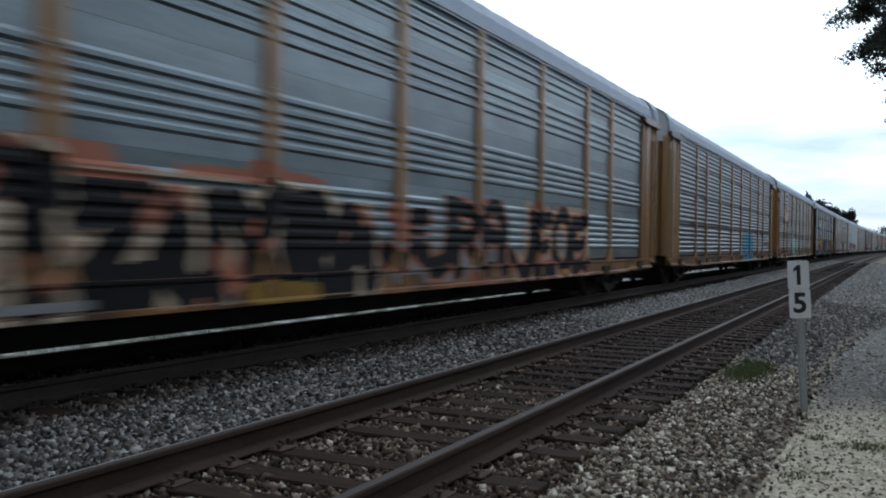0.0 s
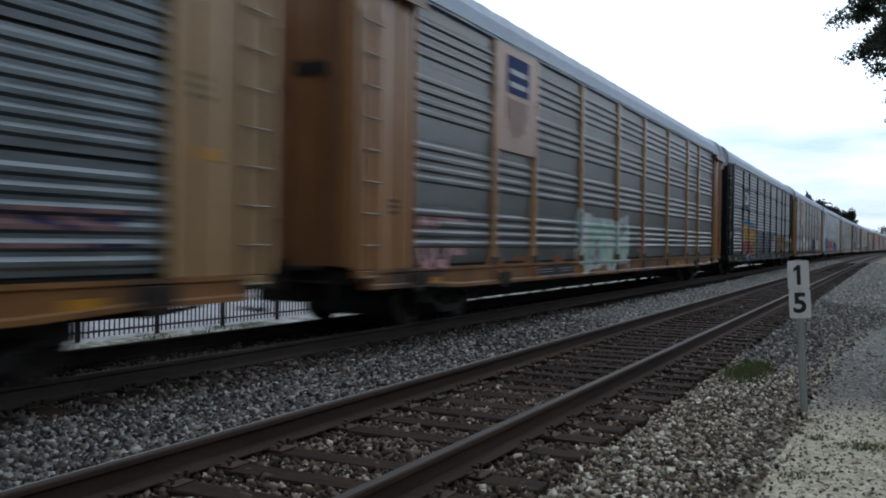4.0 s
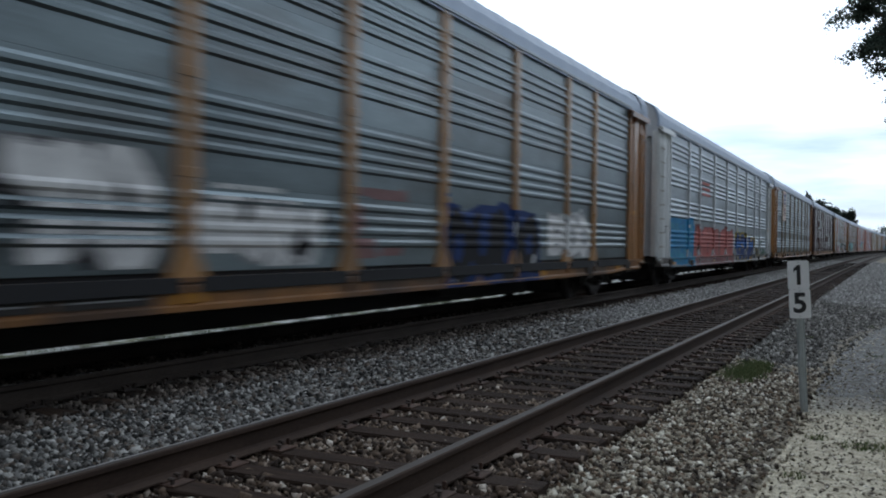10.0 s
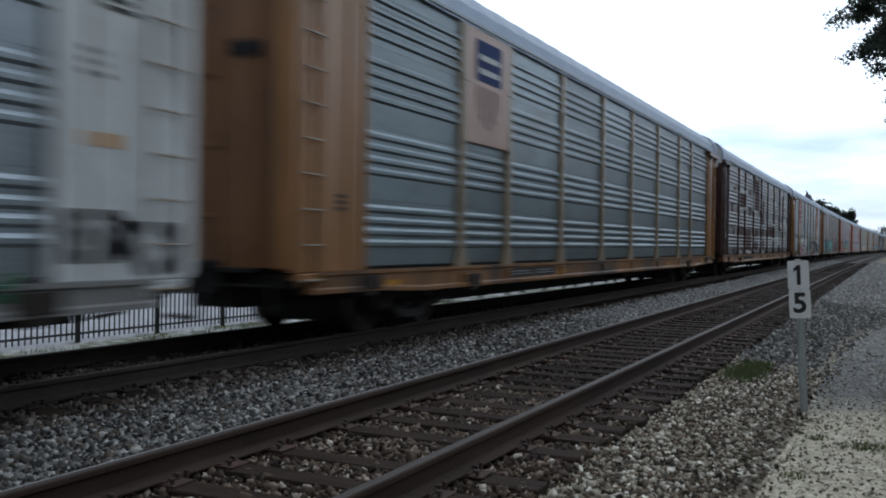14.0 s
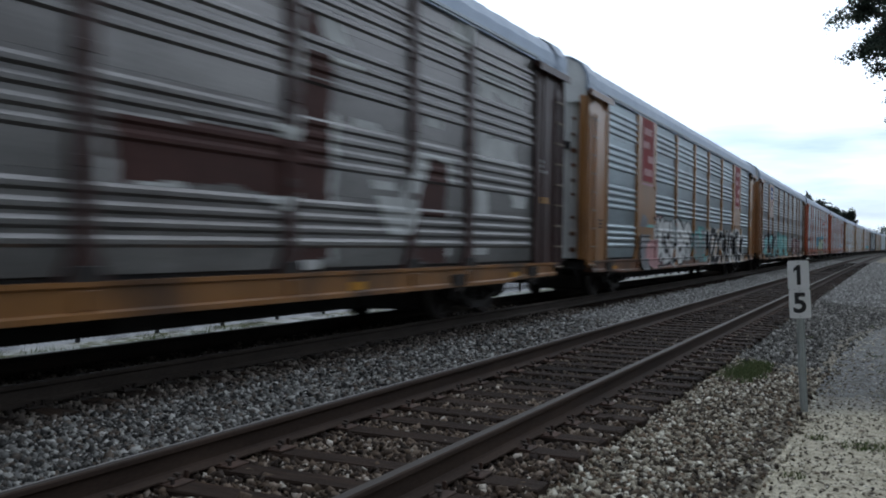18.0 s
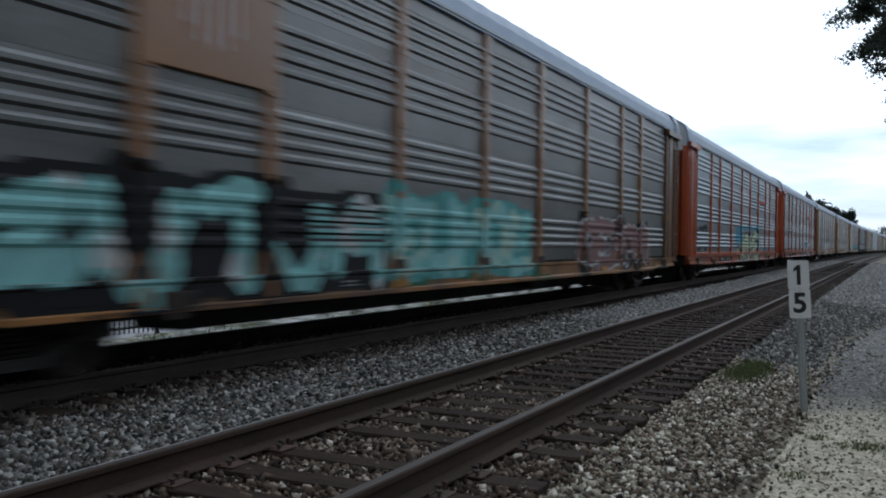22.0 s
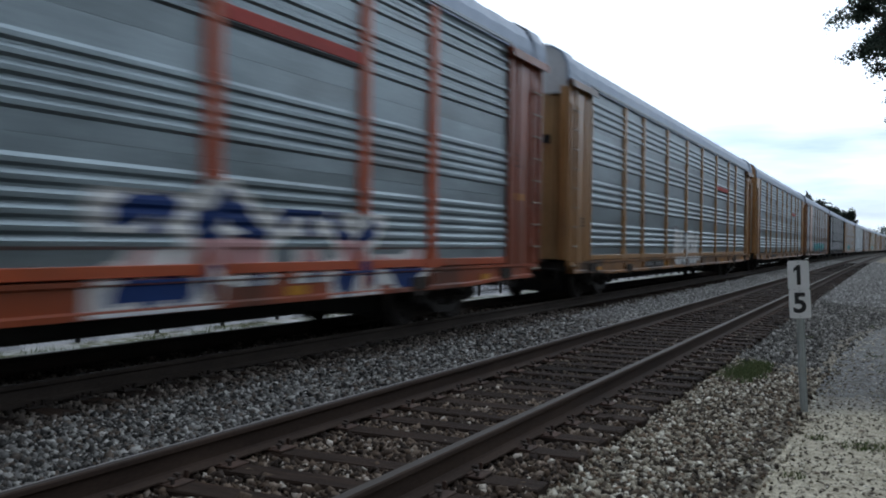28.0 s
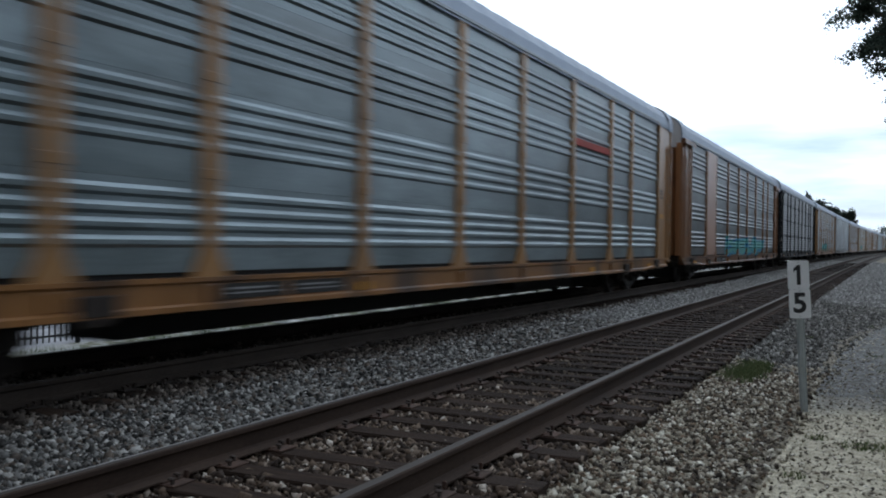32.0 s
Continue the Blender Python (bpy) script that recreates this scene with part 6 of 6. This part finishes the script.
        b(8.6, 11.7, 1.0, 1.3, "green", "faint green smear", bare=0.1)
    elif k == 13:
        stripe_band(car, 6, 3.30, "red lettering band")
    elif k == 14:
        g(-4.7, 7.6, 0.8, 1.65, "loop zig comb gate bee arch", "teal", "blue", "teal graffiti", back="teal", weight=0.25)
        plain = Build().box((PANEL_X - 0.01, EDGES[1] + 0.1, 0.9), (POST_X - 0.006, EDGES[2] - 0.1, EAVE - 0.05), 0.006)
        part("emblem_plate", plain.mesh("emblem_plate", M["pink"]), car, "pale plate")
    elif k in (16, 19, 21):
        g(-6.0, 1.0, 0.7, 1.7, "bee loop zig half comb", ("white", "teal", "mint")[k % 3], "black", "pale graffiti with dark outline", back="silver")


def block_strokes(car, style):
    """Huge block shapes rolled over the whole side: maroon blocks with pale rims on the grey panels, and long white strokes."""
    wob, patch = wobbler(71, 0.03)
    bare = [(-11.0, -10.4, 2.0, 3.1), (-10.45, -9.75, 3.0, 3.75), (-10.4, -9.8, 0.9, 2.0), (-8.65, -6.95, 2.95, 3.6), (-8.7, -7.35, 1.03, 2.08), (-7.3, -4.75, 1.05, 2.03), (-5.8, -5.0, 2.55, 4.4),
            (-4.2, -2.1, 2.97, 4.5), (-4.1, -2.2, 1.05, 2.05), (-1.2, 0.05, 1.0, 3.5), (-0.8, -0.3, 3.4, 4.4), (1.6, 4.4, 1.75, 2.35), (4.4, 5.0, 1.0, 4.4), (7.3, 8.2, 0.95, 2.4)]
    lines = np.array([(5.0, 3.8, 6.75, 1.4), (6.75, 1.4, 8.7, 4.5), (9.5, 1.2, 9.6, 4.1), (9.6, 4.1, 11.0, 3.7), (11.0, 3.7, 10.6, 2.8), (10.6, 2.8, 9.7, 2.7), (10.6, 2.8, 11.3, 1.9), (11.3, 1.9, 10.5, 1.25)])
    d = lines[:, 2:] - lines[:, :2]
    dd = (d * d).sum(1)

    def code(ys, z):
        dy, dz = wob(ys, z)
        p, q = ys + dy, z + dz
        sp = patch(ys, z)
        out = np.zeros(len(ys), int)
        gap = np.min([np.maximum(np.maximum(a - p, p - c), np.maximum(lo - q, q - hi)) for a, c, lo, hi in bare], axis=0)
        out[(gap < 0.15) & (sp > -0.05)] = 1
        out[gap < 0] = 2
        u = np.clip(((p[None] - lines[:, :1]) * d[:, :1] + (q[None] - lines[:, 1:2]) * d[:, 1:]) / dd[:, None], 0, 1)
        dist = np.hypot(p[None] - lines[:, :1] - u * d[:, :1], q[None] - lines[:, 1:2] - u * d[:, 1:]).min(0)
        out[dist < 0.25 + 0.05 * sp] = 1
        return out
    lay_paint(car, style, -11.7, 11.7, 0.9, EAVE - 0.07, code, [M["s_chalk"], M["s_maroon"]], "huge rolled block strokes in white and maroon", step=0.03)


WHEELSETS = []
TRAILING = {9: "brown_dark", 11: "red_dim", 4: "orange_brown"}      # end plates that differ from those in front


def auto_rack(k):
    label, post, plate, door, panel, style, roof, sill = SCHEMES[k]
    car = thing("auto_rack_car", label, "freight car", group="cars of the train")
    part("underframe", underframe_mesh(0.205 if k in (0, 2, 4, 13) else 0.235 if k in (5, 6, 9) else 0.265), car, "grimy black underframe")
    part("rack_interior", body_mesh(), car, "near-black block painted as the shaded interior behind the panels")
    part("roof", roof_mesh(M[roof]), car, "galvanised corrugated roof")
    turn = Matrix.Rotation(math.pi, 4, "Z")
    for side in (0, 1):
        m = turn if side else Matrix.Identity(4)
        part("side_sill", sill_mesh(M[sill]), car, at=m)
        part("top_chord", fascia_mesh(M["steel_dull"]), car, at=m)
        for y in EDGES[1:-1]:
            part("side_post", post_mesh(M[post]), car, at=m @ Matrix.Translation((0, y, 0)))
        for i, w in enumerate(BAYS):
            y = (EDGES[i] + EDGES[i + 1]) / 2
            for r in range(4):
                part("side_panel", panel_mesh(style, r, w - 0.06, M[panel]), car, at=m @ Matrix.Translation((PANEL_X, y, 0)))
    mirror = Matrix.Diagonal((-1, 1, 1, 1))
    for end in (0, 1):
        m = turn if end else Matrix.Identity(4)
        part("coupler", coupler_mesh(), car, "grimy coupler and air hose", at=m)
        if end == 1 and k in TRAILING:
            plate = TRAILING[k]
        d = M[door] if end == 0 else M[plate]
        part("roof_hood", hood_mesh(M["roof"], M["yellow"] if k == 13 else M["white"] if k == 8 else M["hood_pale"]), car, "roof end hood with drip edge", at=m)
        for s in (0, 1):
            f = m @ (mirror if s else Matrix.Identity(4))
            leaf = part("end_door", end_door_mesh(d), car, "folding end door leaf", at=f)
            for z in (1.5, 2.3, 3.1, 3.9):
                part("door_rib", door_rib_mesh(d), leaf, at=(0, 0, z))
            part("lock_rod", lock_rod_mesh(d), leaf)
            part("corner_plate", corner_mesh(M[plate]), car, "plain corner plate", at=f)
            part("corner_post", corner_post_mesh(M[plate]), car, at=f)
            if k not in (3, 13):
                part("door_track", door_track_mesh(M["sill_brown"] if plate in ("yellow", "tan", "orange_brown", "brown") else M[plate]), car, "sloping canopy over the door corner", at=f)
            part("jacking_pad", jacking_pad_mesh(), car, "oily black pad on the sill", at=f @ Matrix.Translation((0, -8.55, 0.0)))
            part("jacking_pad", jacking_pad_mesh(), car, "oily black pad on the sill", at=f @ Matrix.Translation((0, -11.75, 0.06)))
            for y in (-ZONE - 0.05, -HALF + 0.19) + (() if k in (8, 13) else (-ZONE - 0.42, -HALF + 0.62)):
                part("edge_strip", edge_strip_mesh(M[plate]), car, at=f @ Matrix.Translation((0, y, 0)))
            # a ladder on each corner
            lad = part("ladder", stile_mesh(M[plate]), car, at=m @ (mirror if s else Matrix.Identity(4)))
            if (end == 0 and s == 0) or (end == 1 and s == 1):
                for q in range(9):
                    part("rung", rung_mesh(M["rung"]), lad, at=(1.41, -HALF + 0.475, 0.78 + q * 0.40))
        if end == 0 and k in (8, 13):
            rs = random.Random(k)
            for q in range(9):
                z, r = 1.15 + q * 0.36 + rs.uniform(-0.08, 0.08), rs.uniform(0.03, 0.06)
                y0 = -HALF + 0.075 + (0.0 if q % 2 else 0.012)
                spot = Build().tube((1.06, y0 + 0.10, z), (1.06 - 0.004, y0 - 0.0, z), r, 9)
                part("rust_spot", spot.mesh("rust_spot", M["sill_brown"]), car, "rusty spot on the white door", at=m)
        # solid near-black strip paints the shade of a slot in the door
        b = cached("slot", lambda: Build().box((0.55, -HALF + 0.03, 3.28), (1.0, -HALF + 0.06, 3.46), 0.008).mesh("vent_slot", M["inside"]))
        part("vent_slot", b, car, "near-black strip painted as a shaded slot in the end door", at=m)
    # trucks with turning wheelsets
    for y in (-10.05, 10.05):
        t = part("truck", truck_frame_mesh(), car, "cast steel truck frame", at=(0, y, 0))
        for a in (-0.865, 0.865):
            ws = part("wheelset", wheelset_mesh(), t, "steel wheels on an axle")
            ws.matrix_parent_inverse = Matrix.Translation((0, a, 0.42))
            WHEELSETS.append(ws)
    # small fittings on the camera's side
    refl = cached("refl", lambda: Build().box((SILL_X - 0.026, -0.19, 0.63), (SILL_X - 0.018, 0.19, 0.73)).mesh("reflector", M["reflector"]))
    for y in (-12.15 if k in (10, 11) else -11.2, -4.2, 5.6, 12.45 if k == 3 else 10.9):
        part("reflector", refl, car, "yellow reflector strip", at=(0.004, y, 0))
    label_plate = cached("placard", lambda: Build().box((PLATE_X + 0.001, -0.2, 1.99), (PLATE_X + 0.009, 0.2, 2.11), 0.002).mesh("placard", M["reflector"]))
    if k != 3:
        part("placard", label_plate, car, "yellow placard", at=(0, ZONE + 0.5, 0))
    else:
        part("placard", Build().box((PLATE_X + 0.031, -0.4, 1.56), (PLATE_X + 0.038, 0.4, 1.72), 0.002).mesh("placard", M["reflector"]), car, "yellow placard", at=(0, ZONE + 0.21, 0))
        part("placard", label_plate, car, "yellow placard", at=(0, -ZONE - 0.45, -0.3))
        part("placard", cached("upright", lambda: Build().box((PLATE_X + 0.001, -0.09, 1.0), (PLATE_X + 0.012, 0.09, 1.95), 0.003).mesh("placard", M["reflector"])), car, "upright yellow placard", at=(0, -ZONE - 0.95, 0))
        part("placard", CACHE["upright"], car, "upright yellow placard", at=(0.022, ZONE + 0.76, 0))
    if k in (10, 11, 12):
        for i in range(len(BAYS)):
            b = Build().box((PANEL_X - 0.01, EDGES[i] + 0.09, 0.888), (PANEL_X + 0.05, EDGES[i + 1] - 0.09, 0.995), 0.006)
            part("bottom_rail", b.mesh("bottom_rail", M[post]), car, "painted rail under the panels")
    if k == 4:
        # raised near-black strips paint a gap's shade along the top of the sill
        for i in range(len(BAYS)):
            b = Build().box((SILL_X - 0.02, EDGES[i] + 0.09, 0.73), (SILL_X + 0.008, EDGES[i + 1] - 0.09, 0.875), 0.004)
            part("recess_strip", b.mesh("recess_strip", M["inside"]), car, "near-black strip painted as a shaded gap above the sill")
    # dark stencil plates on the sill
    stencil = cached("stencil", lambda: Build().box((SILL_X - 0.032, -0.56, SILL0 + 0.085), (SILL_X - 0.020, 0.56, SILL1 - 0.075), 0.003).mesh("stencil_plate", M["under"]))
    bars = cached("stencil_bars", lambda: Build().box((SILL_X - 0.021, -0.45, 0.735), (SILL_X - 0.017, 0.35, 0.755)).box((SILL_X - 0.021, -0.45, 0.69), (SILL_X - 0.017, 0.45, 0.705)).mesh("lettering", M["s_faded"]))
    for y in (-6.42, -5.22):
        sheet = part("stencil_plate", stencil, car, "dark plate with worn lettering bars", at=(0, y, 0))
        part("lettering", bars, sheet, "faded lettering bars")
    if k in (2, 7, 9):
        foot = cached("foot", lambda: Build().box((PANEL_X, -0.16, SILL1 - 0.02), (POST_X + 0.012, 0.16, SILL1 + 0.13), 0.008).mesh("post_foot", M["under"]))
        for y in EDGES[1:-1]:
            part("post_foot", foot, car, "oily dark foot of a post", at=(0, y, 0))
    ink = M["decal_white"] if plate in ("black", "maroon") else M["decal_dark"]
    text_bars(car, -ZONE - 0.5, 1.75, 3, ink, "stencilled lettering bars", 0.04, 0.36)
    text_bars(car, ZONE + 0.45, 2.75, 3, ink, "stencilled lettering bars", 0.05, 0.30)
    decorate(k, car, style)
    return car


train = [auto_rack(k) for k in range(CARS)]

fence()
track("empty railway track with rusty rails and dark weathered timber ties", NEAR_X, 0.0, NEAR_TIES, 40, 28, M["rail"])
track("railway track under the passing train, dark with grime", FAR_X, FAR_Z, FAR_TIES, 60, 14, M["rail_grimy"])
ballast()
small_ground_cover()


def car_pose(k, t):
    y = GAP_AT_3 + CAR_PITCH * (k - 1.5) - SPEED * (t - 3.0) + (0.35 if k >= 13 else 0.0)   # slack in one coupling
    b, h = bend(y)
    return Matrix.Translation((FAR_X + b, y, FAR_Z)) @ Matrix.Rotation(-h, 4, "Z")


def motions():
    for k, car in enumerate(train):
        walk(car, [(float(t), car_pose(k, t)) for t in range(33)])
    # every axle turns at the same rate: one roll, shared by all wheelsets
    first = WHEELSETS[0]
    walk(first, [(i / FPS, Matrix.Rotation(SPEED * i / FPS / 0.42, 4, "X")) for i in range(32 * FPS + 1)])
    act, slot = first.animation_data.action, first.animation_data.action_slot
    for ws in WHEELSETS[1:]:
        ws.rotation_mode = "QUATERNION"
        ws.animation_data_create()
        ws.animation_data.action, ws.animation_data.action_slot = act, slot


motions()
